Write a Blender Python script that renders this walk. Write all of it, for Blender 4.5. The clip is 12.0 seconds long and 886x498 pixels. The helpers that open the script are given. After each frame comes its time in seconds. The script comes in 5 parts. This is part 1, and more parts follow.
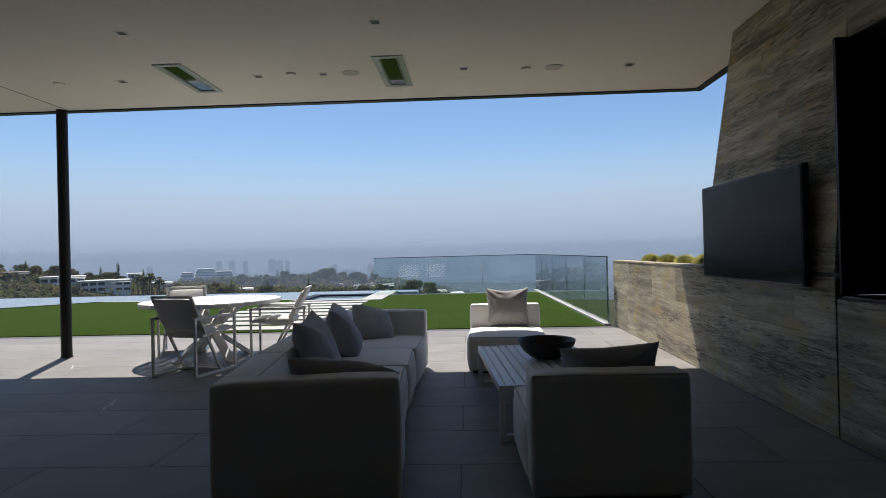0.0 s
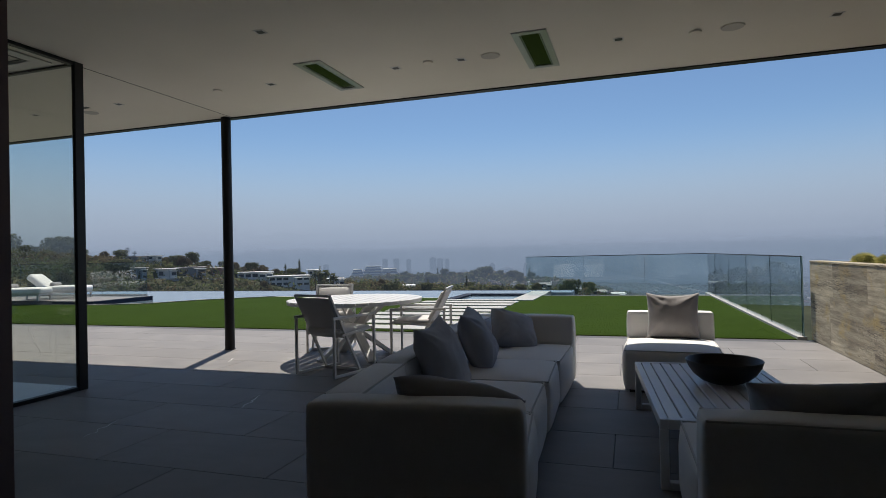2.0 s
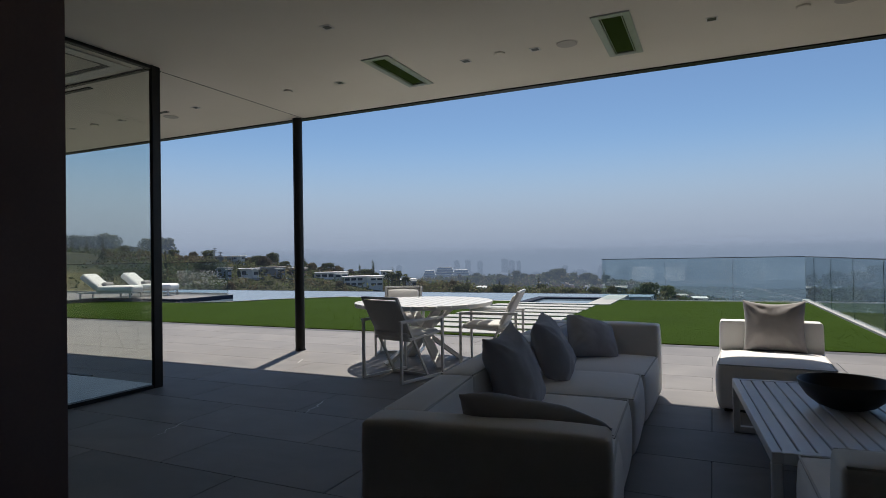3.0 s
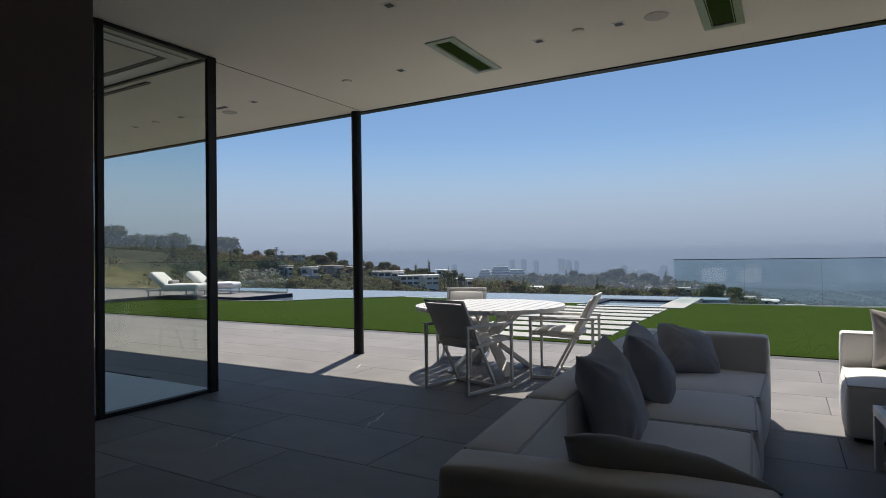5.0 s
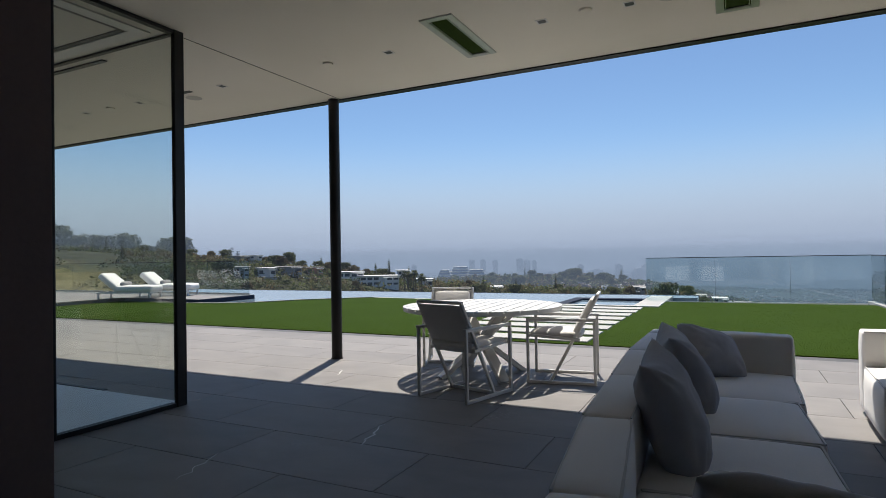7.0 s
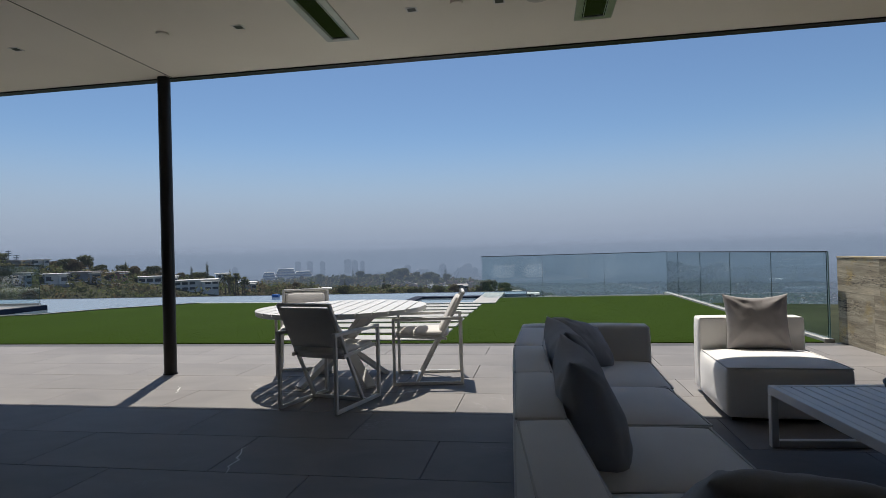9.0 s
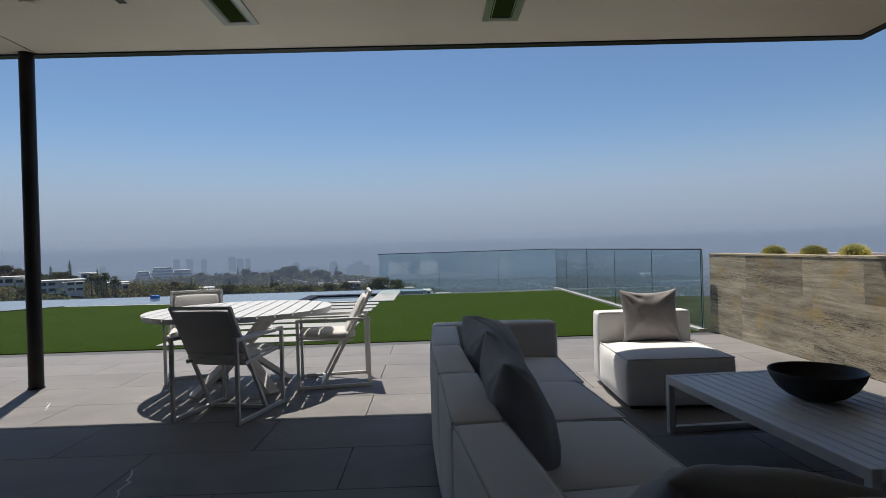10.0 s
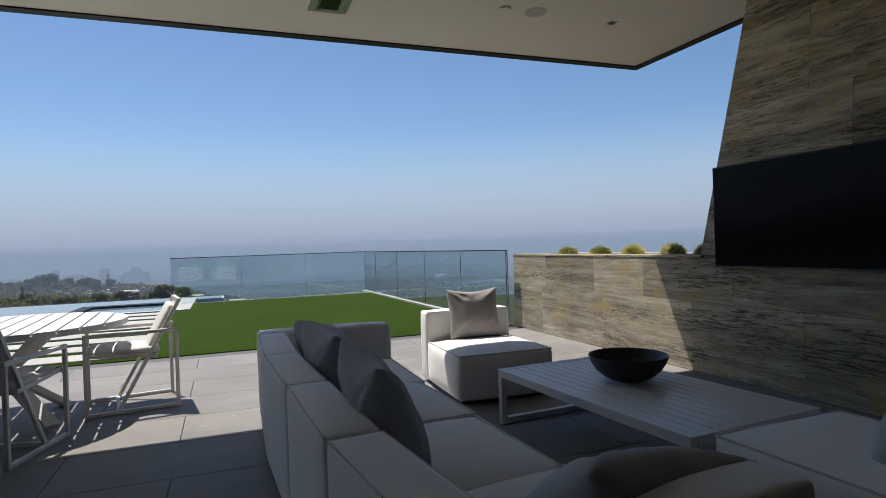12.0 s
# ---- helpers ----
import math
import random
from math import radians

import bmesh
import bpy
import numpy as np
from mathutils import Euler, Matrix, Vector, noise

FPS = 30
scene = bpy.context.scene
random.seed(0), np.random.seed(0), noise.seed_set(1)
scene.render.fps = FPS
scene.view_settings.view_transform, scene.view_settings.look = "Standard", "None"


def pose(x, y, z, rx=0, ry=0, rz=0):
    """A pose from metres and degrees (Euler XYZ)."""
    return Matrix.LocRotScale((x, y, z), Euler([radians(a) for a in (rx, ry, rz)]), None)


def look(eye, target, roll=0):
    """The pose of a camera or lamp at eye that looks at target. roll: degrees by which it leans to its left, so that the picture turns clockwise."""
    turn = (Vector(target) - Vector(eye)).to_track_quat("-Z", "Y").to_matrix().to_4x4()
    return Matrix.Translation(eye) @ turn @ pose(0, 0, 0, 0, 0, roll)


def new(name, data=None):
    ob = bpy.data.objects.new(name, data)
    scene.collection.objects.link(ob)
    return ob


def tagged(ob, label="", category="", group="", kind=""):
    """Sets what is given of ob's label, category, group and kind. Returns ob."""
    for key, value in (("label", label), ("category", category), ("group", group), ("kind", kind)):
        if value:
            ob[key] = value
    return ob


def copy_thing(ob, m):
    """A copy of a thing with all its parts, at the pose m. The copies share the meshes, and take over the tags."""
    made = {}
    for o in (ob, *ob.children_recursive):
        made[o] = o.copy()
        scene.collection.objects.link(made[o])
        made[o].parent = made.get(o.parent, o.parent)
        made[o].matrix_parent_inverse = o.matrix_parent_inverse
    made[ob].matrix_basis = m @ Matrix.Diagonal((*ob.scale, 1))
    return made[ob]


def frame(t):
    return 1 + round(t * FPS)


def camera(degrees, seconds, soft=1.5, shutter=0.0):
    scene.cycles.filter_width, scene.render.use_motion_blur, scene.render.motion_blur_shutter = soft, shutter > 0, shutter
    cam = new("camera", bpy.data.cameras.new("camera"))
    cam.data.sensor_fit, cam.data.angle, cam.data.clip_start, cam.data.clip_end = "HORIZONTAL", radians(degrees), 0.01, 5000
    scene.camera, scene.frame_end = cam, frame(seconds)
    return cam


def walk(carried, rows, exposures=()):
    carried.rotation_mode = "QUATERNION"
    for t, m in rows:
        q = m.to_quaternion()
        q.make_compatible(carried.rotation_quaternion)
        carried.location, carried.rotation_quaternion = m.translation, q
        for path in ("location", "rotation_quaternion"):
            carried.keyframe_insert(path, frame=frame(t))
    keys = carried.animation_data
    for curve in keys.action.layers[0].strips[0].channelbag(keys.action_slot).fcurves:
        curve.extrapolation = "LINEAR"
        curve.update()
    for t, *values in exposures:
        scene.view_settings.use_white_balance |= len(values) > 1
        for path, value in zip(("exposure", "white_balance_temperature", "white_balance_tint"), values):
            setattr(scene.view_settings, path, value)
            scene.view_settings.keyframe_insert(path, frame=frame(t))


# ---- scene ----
cam = camera(74.7, 12.0, soft=0.4)
PATH = [
    (0, (0.444, 0.321, 1.186), (0.358, 2.319, 1.197), -1.4),
    (0.5, (0.477, 0.471, 1.18), (0.272, 2.46, 1.195), -1.5),
    (1, (0.509, 0.603, 1.169), (0.175, 2.575, 1.186), -1.4),
    (1.5, (0.528, 0.736, 1.175), (0.054, 2.679, 1.193), -1.4),
    (2, (0.499, 0.886, 1.184), (-0.115, 2.789, 1.203), -1.3),
    (2.5, (0.452, 1.031, 1.185), (-0.29, 2.888, 1.21), -1.1),
    (3, (0.412, 1.147, 1.186), (-0.431, 2.961, 1.215), -1.0),
    (5, (0.103, 1.509, 1.192), (-0.909, 3.234, 1.222), -0.8),
    (5.5, (-0.03, 1.57, 1.18), (-1.047, 3.292, 1.212), -0.8),
    (6, (-0.15, 1.622, 1.173), (-1.155, 3.351, 1.205), -0.7),
    (6.5, (-0.254, 1.675, 1.171), (-1.218, 3.427, 1.201), -0.8),
    (8.5, (-0.674, 1.836, 1.161), (-1.173, 3.773, 1.183), -1.5),
    (9, (-0.756, 1.865, 1.153), (-1.087, 3.838, 1.171), -1.6),
    (9.5, (-0.837, 1.891, 1.151), (-0.984, 3.885, 1.164), -1.6),
    (10, (-0.904, 1.933, 1.169), (-0.865, 3.933, 1.166), -1.7),
    (10.5, (-0.962, 1.984, 1.153), (-0.739, 3.971, 1.151), -1.8),
    (11, (-1.037, 2.037, 1.142), (-0.633, 3.996, 1.138), -1.8),
    (11.5, (-1.073, 2.074, 1.153), (-0.51, 3.993, 1.141), -1.8),
    (12, (-1.114, 2.104, 1.153), (-0.407, 3.975, 1.141), -1.9),
]
EXPOSURES = [(0, 0.52), (1, 0.36), (2, 0.18), (3.2, 0.17), (5.0, 0.27), (5.5, 0.33), (6.5, 0.55), (7.4, 0.42), (8.5, 0.2), (9.5, 0.1), (10.5, 0.12), (12, 0.42)]
walk(cam, [(t, look(eye, target, roll)) for t, eye, target, roll in PATH], EXPOSURES)

# ---- world, sun, light ----
SUN_DIR = Vector((-0.47, 1.36, 3.05)).normalized()
world = bpy.data.worlds.new("world")
scene.world = world
world.use_nodes = True
wn = world.node_tree.nodes
sky = wn.new("ShaderNodeTexSky")
sky.sky_type = "NISHITA"
sky.sun_disc = False
sky.sun_elevation = math.asin(SUN_DIR.z)
sky.sun_rotation = math.atan2(SUN_DIR.x, SUN_DIR.y)
sky.altitude = 200
sky.air_density, sky.dust_density, sky.ozone_density = 1.0, 0.25, 3.5
wn["Background"].inputs["Strength"].default_value = 0.078
clear_air = wn.new("ShaderNodeMix")
clear_air.data_type, clear_air.blend_type = "RGBA", "MULTIPLY"
clear_air.inputs[0].default_value = 1.0
clear_air.inputs[7].default_value = (0.918, 0.997, 1.068, 1)
world.node_tree.links.new(sky.outputs["Color"], clear_air.inputs[6])
world.node_tree.links.new(clear_air.outputs[2], wn["Background"].inputs["Color"])
sun_data = bpy.data.lights.new("sun", "SUN")
sun_data.energy, sun_data.angle, sun_data.color = 4.7, radians(0.53), (1.0, 0.94, 0.85)
sun = new("sun", sun_data)
sun.matrix_world = look(SUN_DIR * 50, (0, 0, 0))


# ---- materials ----
class Nodes:
    """A small wrapper that builds one node material."""

    def __init__(self, name, rough=0.6, metal=0.0, base=(0.5, 0.5, 0.5), spec=0.5):
        self.mat = bpy.data.materials.new(name)
        self.mat.use_nodes = True
        self.tree = self.mat.node_tree
        self.bsdf = self.tree.nodes["Principled BSDF"]
        self.bsdf.inputs["Roughness"].default_value = rough
        self.bsdf.inputs["Metallic"].default_value = metal
        self.bsdf.inputs["Base Color"].default_value = (*base, 1)
        self.bsdf.inputs["Specular IOR Level"].default_value = spec
        self.geo = None

    def add(self, kind, **values):
        node = self.tree.nodes.new("ShaderNode" + kind)
        for key, value in values.items():
            node.inputs[key.replace("_", " ")].default_value = value
        return node

    def link(self, a, b):
        self.tree.links.new(a, b)

    def place(self, scale=(1, 1, 1), local=False):
        """Coordinates in metres, stretched by scale, in the world or on the object."""
        src = self.add("TexCoord").outputs["Object"] if local else self.add("NewGeometry").outputs["Position"]
        m = self.add("Mapping", Scale=scale)
        self.link(src, m.inputs["Vector"])
        return m.outputs["Vector"]

    def thin_leaf(self, colour, share):
        """Lets part of the light through, as a leaf does."""
        through_leaf, mixer = self.add("BsdfTranslucent"), self.add("MixShader", Fac=share)
        self.link(colour, through_leaf.inputs["Color"])
        self.link(self.bsdf.outputs["BSDF"], mixer.inputs[1])
        self.link(through_leaf.outputs["BSDF"], mixer.inputs[2])
        self.link(mixer.outputs["Shader"], self.tree.nodes["Material Output"].inputs["Surface"])

    def noise(self, where, scale, detail=5.0, rough=0.55, warp=0.0):
        n = self.add("TexNoise", Scale=scale, Detail=detail, Roughness=rough, Distortion=warp)
        self.link(where, n.inputs["Vector"])
        return n.outputs["Fac"]

    def ramp(self, fac, stops):
        r = self.add("ValToRGB")
        el = r.color_ramp.elements
        while len(el) < len(stops):
            el.new(0.5)
        for e, (at, col) in zip(el, stops):
            e.position, e.color = at, (*((col,) * 3 if isinstance(col, (int, float)) else col), 1)
        self.link(fac, r.inputs["Fac"])
        return r.outputs["Color"]

    def mix(self, a, b, fac, mode="MIX"):
        m = self.tree.nodes.new("ShaderNodeMix")
        m.data_type, m.blend_type = "RGBA", mode
        for sock, v in ((m.inputs[6], a), (m.inputs[7], b), (m.inputs[0], fac)):
            if isinstance(v, bpy.types.NodeSocket):
                self.link(v, sock)
            else:
                sock.default_value = v if isinstance(v, (int, float)) else (*v, 1)
        return m.outputs[2]

    def math(self, op, a, b=0.5):
        m = self.tree.nodes.new("ShaderNodeMath")
        m.operation = op
        for sock, v in zip(m.inputs, (a, b)):
            if isinstance(v, bpy.types.NodeSocket):
                self.link(v, sock)
            else:
                sock.default_value = v
        return m.outputs[0]

    def colour(self, c):
        self.link(c, self.bsdf.inputs["Base Color"])
        return self

    def gloss(self, c):
        self.link(c, self.bsdf.inputs["Roughness"])
        return self

    def bump(self, fac, strength=0.3, dist=0.01):
        b = self.add("Bump", Strength=strength, Distance=dist)
        self.link(fac, b.inputs["Height"])
        self.link(b.outputs["Normal"], self.bsdf.inputs["Normal"])
        return self

    def random(self):
        return self.add("ObjectInfo").outputs["Random"]


def mottled(name, a, b, scale, rough=0.6, metal=0.0, fine=60.0, bump=0.15, dist=0.004, spec=0.5, local=False):
    """A plain surface with broad mottling, fine grain and a little relief."""
    n = Nodes(name, rough, metal, spec=spec)
    at = n.place(local=local)
    broad, grain = n.noise(at, scale, 4), n.noise(at, fine, 3)
    c = n.ramp(broad, ((0.3, a), (0.7, b)))
    n.colour(n.mix(c, n.ramp(grain, ((0.3, 0.88), (0.7, 1.0))), 0.6, "MULTIPLY"))
    n.bump(grain, bump, dist)
    return n.mat


def stone_tile_material():
    n = Nodes("pale_grey_stone", 0.6, spec=0.25)
    at = n.place()
    off = n.add("VectorMath")
    off.operation = "ADD"
    shift = n.add("CombineXYZ")
    r = n.random()
    n.link(n.math("MULTIPLY", r, 37.0), shift.inputs["X"])
    n.link(n.math("MULTIPLY", r, 91.0), shift.inputs["Y"])
    n.link(at, off.inputs[0])
    n.link(shift.outputs["Vector"], off.inputs[1])
    v = off.outputs["Vector"]
    m = n.add("Mapping", Scale=(0.9, 1.5, 1.0), Rotation=(0, 0, 0.35))
    n.link(v, m.inputs["Vector"])
    cloud = n.noise(m.outputs["Vector"], 1.6, 7, 0.62, 0.6)
    grain = n.noise(v, 140, 3)
    c = n.ramp(cloud, ((0.25, (0.19, 0.177, 0.17)), (0.5, (0.24, 0.225, 0.215)), (0.75, (0.285, 0.268, 0.255))))
    tone = n.ramp(r, ((0.0, 0.86), (1.0, 1.0)))
    c = n.mix(c, tone, 1.0, "MULTIPLY")
    m2 = n.add("Mapping", Scale=(1.0, 1.0, 1.0), Rotation=(0, 0, 0.9))
    n.link(v, m2.inputs["Vector"])
    vein = n.noise(m2.outputs["Vector"], 0.55, 6, 0.6, 1.4)
    line = n.ramp(n.math("ABSOLUTE", n.math("SUBTRACT", vein, 0.5), 0), ((0.0, 1.0), (0.006, 0.0)))
    patch = n.ramp(n.noise(v, 0.9, 2), ((0.6, 0.0), (0.7, 1.0)))
    c = n.mix(c, (0.5, 0.49, 0.48), n.math("MULTIPLY", n.math("MULTIPLY", line, patch), 0.25))
    n.colour(n.mix(c, n.ramp(grain, ((0.3, 0.9), (0.7, 1.0))), 0.5, "MULTIPLY"))
    n.gloss(n.ramp(cloud, ((0.2, 0.52), (0.8, 0.68))))
    n.bump(grain, 0.12, 0.002)
    return n.mat


def travertine_material():
    n = Nodes("grey_travertine", 0.62, spec=0.3)
    at = n.place((1.0, 0.42, 4.8))
    r = n.random()
    off = n.add("VectorMath")
    off.operation = "ADD"
    shift = n.add("CombineXYZ")
    n.link(n.math("MULTIPLY", r, 53.0), shift.inputs["Y"])
    n.link(n.math("MULTIPLY", r, 23.0), shift.inputs["Z"])
    n.link(at, off.inputs[0])
    n.link(shift.outputs["Vector"], off.inputs[1])
    v = off.outputs["Vector"]
    bands = n.noise(v, 1.4, 10, 0.72, 1.3)
    thin = n.noise(v, 5.0, 10, 0.8, 1.6)
    c = n.ramp(bands, ((0.3, (0.2, 0.16, 0.115)), (0.43, (0.37, 0.315, 0.225)), (0.54, (0.53, 0.46, 0.33)), (0.7, (0.74, 0.67, 0.5))))
    c = n.mix(c, n.ramp(thin, ((0.3, 0.28), (0.42, 0.8), (0.52, 1.05), (0.7, 1.25))), 0.85, "MULTIPLY")
    cloudy = n.ramp(n.noise(n.place((1, 1.0, 1.8)), 1.1, 4, 0.6), ((0.35, 0.68), (0.65, 1.12)))
    c = n.mix(c, cloudy, 0.7, "MULTIPLY")
    rust = n.ramp(n.noise(n.place((1, 1.6, 2.4)), 1.5, 5, 0.65), ((0.54, 0.0), (0.66, 0.7)))
    c = n.mix(c, (0.5, 0.36, 0.13), rust)
    seamy = n.ramp(n.noise(n.place((1.0, 0.5, 3.0)), 1.6, 3, 0.5), ((0.4, 0.0), (0.6, 0.09)))
    holes = n.math("SUBTRACT", n.noise(n.place((1.0, 0.34, 4.6)), 17, 9, 0.84, 0.9), seamy)
    pits = n.ramp(holes, ((0.36, 0.0), (0.42, 1.0)))
    c = n.mix((0.09, 0.075, 0.058), c, pits)
    c = n.mix(c, n.ramp(r, ((0.0, 0.72), (1.0, 1.08))), 1.0, "MULTIPLY")
    n.colour(c)
    n.bump(n.mix(thin, pits, 0.6), 0.7, 0.008)
    return n.mat


def fabric(name, a, b, weave=420.0, soft=3.0):
    n = Nodes(name, 0.92, spec=0.15)
    at = n.place(local=True)
    broad, cloth, crease = n.noise(at, soft, 4), n.noise(at, weave, 2), n.noise(at, 9.0, 3, 0.5, 0.8)
    c = n.ramp(broad, ((0.3, a), (0.7, b)))
    n.colour(n.mix(c, n.ramp(cloth, ((0.25, 0.84), (0.75, 1.0))), 0.7, "MULTIPLY"))
    n.bump(n.mix(cloth, crease, 0.75), 0.22, 0.012)
    n.bsdf.inputs["Sheen Weight"].default_value = 0.15
    return n.mat


def glass_material(name, tint, rough=0.0, thin=0.9):
    """A clear pane: mirror-like gloss by Fresnel over a tinted clear sheet."""
    n = Nodes(name)
    n.tree.nodes.remove(n.bsdf)
    clear, gloss, mixer = n.add("BsdfTransparent", Color=(*tint, 1)), n.add("BsdfGlossy", Roughness=rough), n.add("MixShader")
    facing = n.add("LayerWeight", Blend=0.5).outputs["Facing"]
    n.link(n.math("ADD", n.math("MULTIPLY", n.math("POWER", facing, 5.0), 0.9), 0.045), mixer.inputs["Fac"])
    n.link(clear.outputs["BSDF"], mixer.inputs[1])
    n.link(gloss.outputs["BSDF"], mixer.inputs[2])
    n.link(mixer.outputs["Shader"], n.tree.nodes["Material Output"].inputs["Surface"])
    return n.mat


def turf_material():
    n = Nodes("green_turf", 0.9, spec=0.04)
    at = n.place()
    c = n.ramp(n.noise(at, 0.7, 5), ((0.3, (0.025, 0.048, 0.0035)), (0.7, (0.03, 0.056, 0.0045))))
    fine = n.noise(at, 90, 3, 0.7)
    n.colour(n.mix(c, n.ramp(fine, ((0.3, 0.84), (0.7, 1.04))), 0.9, "MULTIPLY"))
    n.bump(fine, 0.15, 0.006)
    return n.mat


def blade_material():
    n = Nodes("grass_blades", 0.9, spec=0.04)
    r = n.add("NewGeometry").outputs["Random Per Island"]
    c = n.ramp(r, ((0.0, (0.035, 0.064, 0.005)), (0.6, (0.041, 0.072, 0.006)), (1.0, (0.052, 0.084, 0.01))))
    n.colour(c)
    n.thin_leaf(c, 0.5)
    return n.mat


def water_material():
    n = Nodes("pool_water", 0.03, base=(0.30, 0.40, 0.46), spec=0.5)
    at = n.place()
    n.colour(n.ramp(n.noise(at, 0.35, 3), ((0.3, (0.17, 0.24, 0.3)), (0.7, (0.21, 0.285, 0.345)))))
    n.bump(n.noise(at, 3.5, 4, 0.5, 0.6), 0.05, 0.03)
    return n.mat


def foliage_material(name, dark, mid, light):
    n = Nodes(name, 0.75, spec=0.2)
    r = n.add("NewGeometry").outputs["Random Per Island"]
    c = n.ramp(r, ((0.0, dark), (0.55, mid), (1.0, light)))
    c = n.mix(c, n.ramp(n.random(), ((0.0, 0.72), (1.0, 1.1))), 1.0, "MULTIPLY")
    n.colour(c)
    n.thin_leaf(c, 0.42)
    return n.mat


def land_material():
    """Dry scrub and brush on the hills, and the pale town on the plain beyond."""
    n = Nodes("scrubland", 0.9, spec=0.1)
    at = n.place()
    c = n.ramp(n.noise(at, 0.035, 6, 0.6), ((0.35, (0.03, 0.042, 0.02)), (0.6, (0.06, 0.062, 0.032)), (0.75, (0.17, 0.145, 0.085))))
    brush = n.ramp(n.noise(at, 0.3, 6, 0.7), ((0.42, 0.35), (0.6, 1.0)))
    c = n.mix(c, brush, 0.8, "MULTIPLY")
    away = n.add("VectorMath")
    away.operation = "DISTANCE"
    away.inputs[1].default_value = (-138, 74, 0)
    n.link(at, away.inputs[0])
    dry = n.ramp(n.math("MULTIPLY", away.outputs["Value"], 0.01), ((0.3, 1.0), (0.52, 0.0)))
    straw = n.ramp(n.noise(at, 0.16, 6, 0.65), ((0.35, (0.1, 0.085, 0.04)), (0.6, (0.26, 0.2, 0.1))))
    n.colour(n.mix(c, straw, dry))
    return n.mat


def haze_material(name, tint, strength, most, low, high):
    """A glowing sheet that stands in for distant haze and thins out upwards between two heights."""
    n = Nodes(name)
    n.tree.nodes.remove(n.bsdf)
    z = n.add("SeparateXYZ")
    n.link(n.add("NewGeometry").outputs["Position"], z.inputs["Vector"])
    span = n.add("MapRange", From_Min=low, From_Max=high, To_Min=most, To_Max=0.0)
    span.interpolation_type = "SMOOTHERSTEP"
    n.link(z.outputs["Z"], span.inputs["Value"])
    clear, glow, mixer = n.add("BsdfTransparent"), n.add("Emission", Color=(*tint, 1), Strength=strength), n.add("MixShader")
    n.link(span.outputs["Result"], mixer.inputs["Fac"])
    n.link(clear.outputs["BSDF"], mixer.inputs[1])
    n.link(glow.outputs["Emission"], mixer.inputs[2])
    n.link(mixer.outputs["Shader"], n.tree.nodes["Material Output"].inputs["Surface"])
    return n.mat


def town_material():
    """Small roofs of many tones, one tone a roof."""
    n = Nodes("town_roofs", 0.85, spec=0.1)
    r = n.add("NewGeometry").outputs["Random Per Island"]
    return n.colour(n.ramp(r, ((0.0, (0.16, 0.13, 0.11)), (0.35, (0.3, 0.26, 0.23)), (0.6, (0.36, 0.22, 0.15)), (0.8, (0.5, 0.48, 0.45)), (1.0, (0.8, 0.79, 0.76))))).mat


STONE = stone_tile_material()
TRAVERTINE = travertine_material()
JOINT = mottled("dark_joint", (0.055, 0.053, 0.05), (0.08, 0.078, 0.074), 3)
PLASTER = mottled("warm_white_plaster", (0.72, 0.68, 0.6), (0.79, 0.75, 0.67), 0.6, 0.85, fine=220, bump=0.1)
BLACK_METAL = mottled("black_bronze_metal", (0.012, 0.011, 0.011), (0.02, 0.018, 0.017), 5, 0.45, 0.3, spec=0.4)
DARK_WALL = mottled("dark_brown_panel", (0.165, 0.108, 0.096), (0.2, 0.132, 0.116), 2, 0.7)
EDGE = mottled("dark_glass_edge", (0.02, 0.05, 0.05), (0.03, 0.065, 0.065), 5, 0.2)
PALE_EDGE = mottled("pale_glass_edge", (0.16, 0.27, 0.27), (0.2, 0.32, 0.32), 5, 0.2)
GRILLE = mottled("grey_grille", (0.45, 0.43, 0.4), (0.5, 0.48, 0.44), 4, 0.8, fine=500, bump=0.4)
# Pale enough for the unseen closing walls to bounce light into the shade.
CLOSING = mottled("closing_plaster", (0.6, 0.555, 0.55), (0.66, 0.615, 0.61), 1, 0.9)
WHITE_METAL = mottled("white_powder_coat", (0.62, 0.61, 0.59), (0.67, 0.66, 0.64), 4, 0.42, fine=300, bump=0.05)
WHITE_CLOTH = fabric("off_white_canvas", (0.88, 0.855, 0.82), (0.92, 0.9, 0.87))
# Lighter copy of the powder coat, offsetting shade on the coffee table.
TABLE_METAL = mottled("shade_offset_table_coat", (0.74, 0.73, 0.71), (0.8, 0.79, 0.77), 4, 0.38, fine=300, bump=0.05)
SLING = fabric("pale_sling_mesh", (0.6, 0.58, 0.56), (0.68, 0.66, 0.63), 700)
DARK_CLOTH = fabric("charcoal_linen", (0.38, 0.38, 0.405), (0.46, 0.46, 0.485), 380, 5)
GREY_CLOTH = fabric("taupe_velvet", (0.33, 0.305, 0.298), (0.4, 0.372, 0.362), 380, 5)
# Off-white canvas darkened to offset full sun on the chair pads.
PAD_CLOTH = fabric("sun_dimmed_seat_pad", (0.64, 0.615, 0.585), (0.7, 0.68, 0.65))
# Darker than the canvas: shade along the seams is put into its colour.
PIPING = fabric("shaded_canvas_welt", (0.62, 0.6, 0.57), (0.7, 0.68, 0.65))
BLACK_GLOSS = mottled("black_screen_glass", (0.006, 0.006, 0.007), (0.008, 0.008, 0.009), 2, 0.1, spec=0.06, bump=0.0)
SATIN_BLACK = mottled("satin_black_plastic", (0.012, 0.012, 0.013), (0.018, 0.018, 0.018), 9, 0.4)
BOWL_BLACK = mottled("dark_glazed_clay", (0.02, 0.014, 0.012), (0.038, 0.028, 0.024), 6, 0.5)
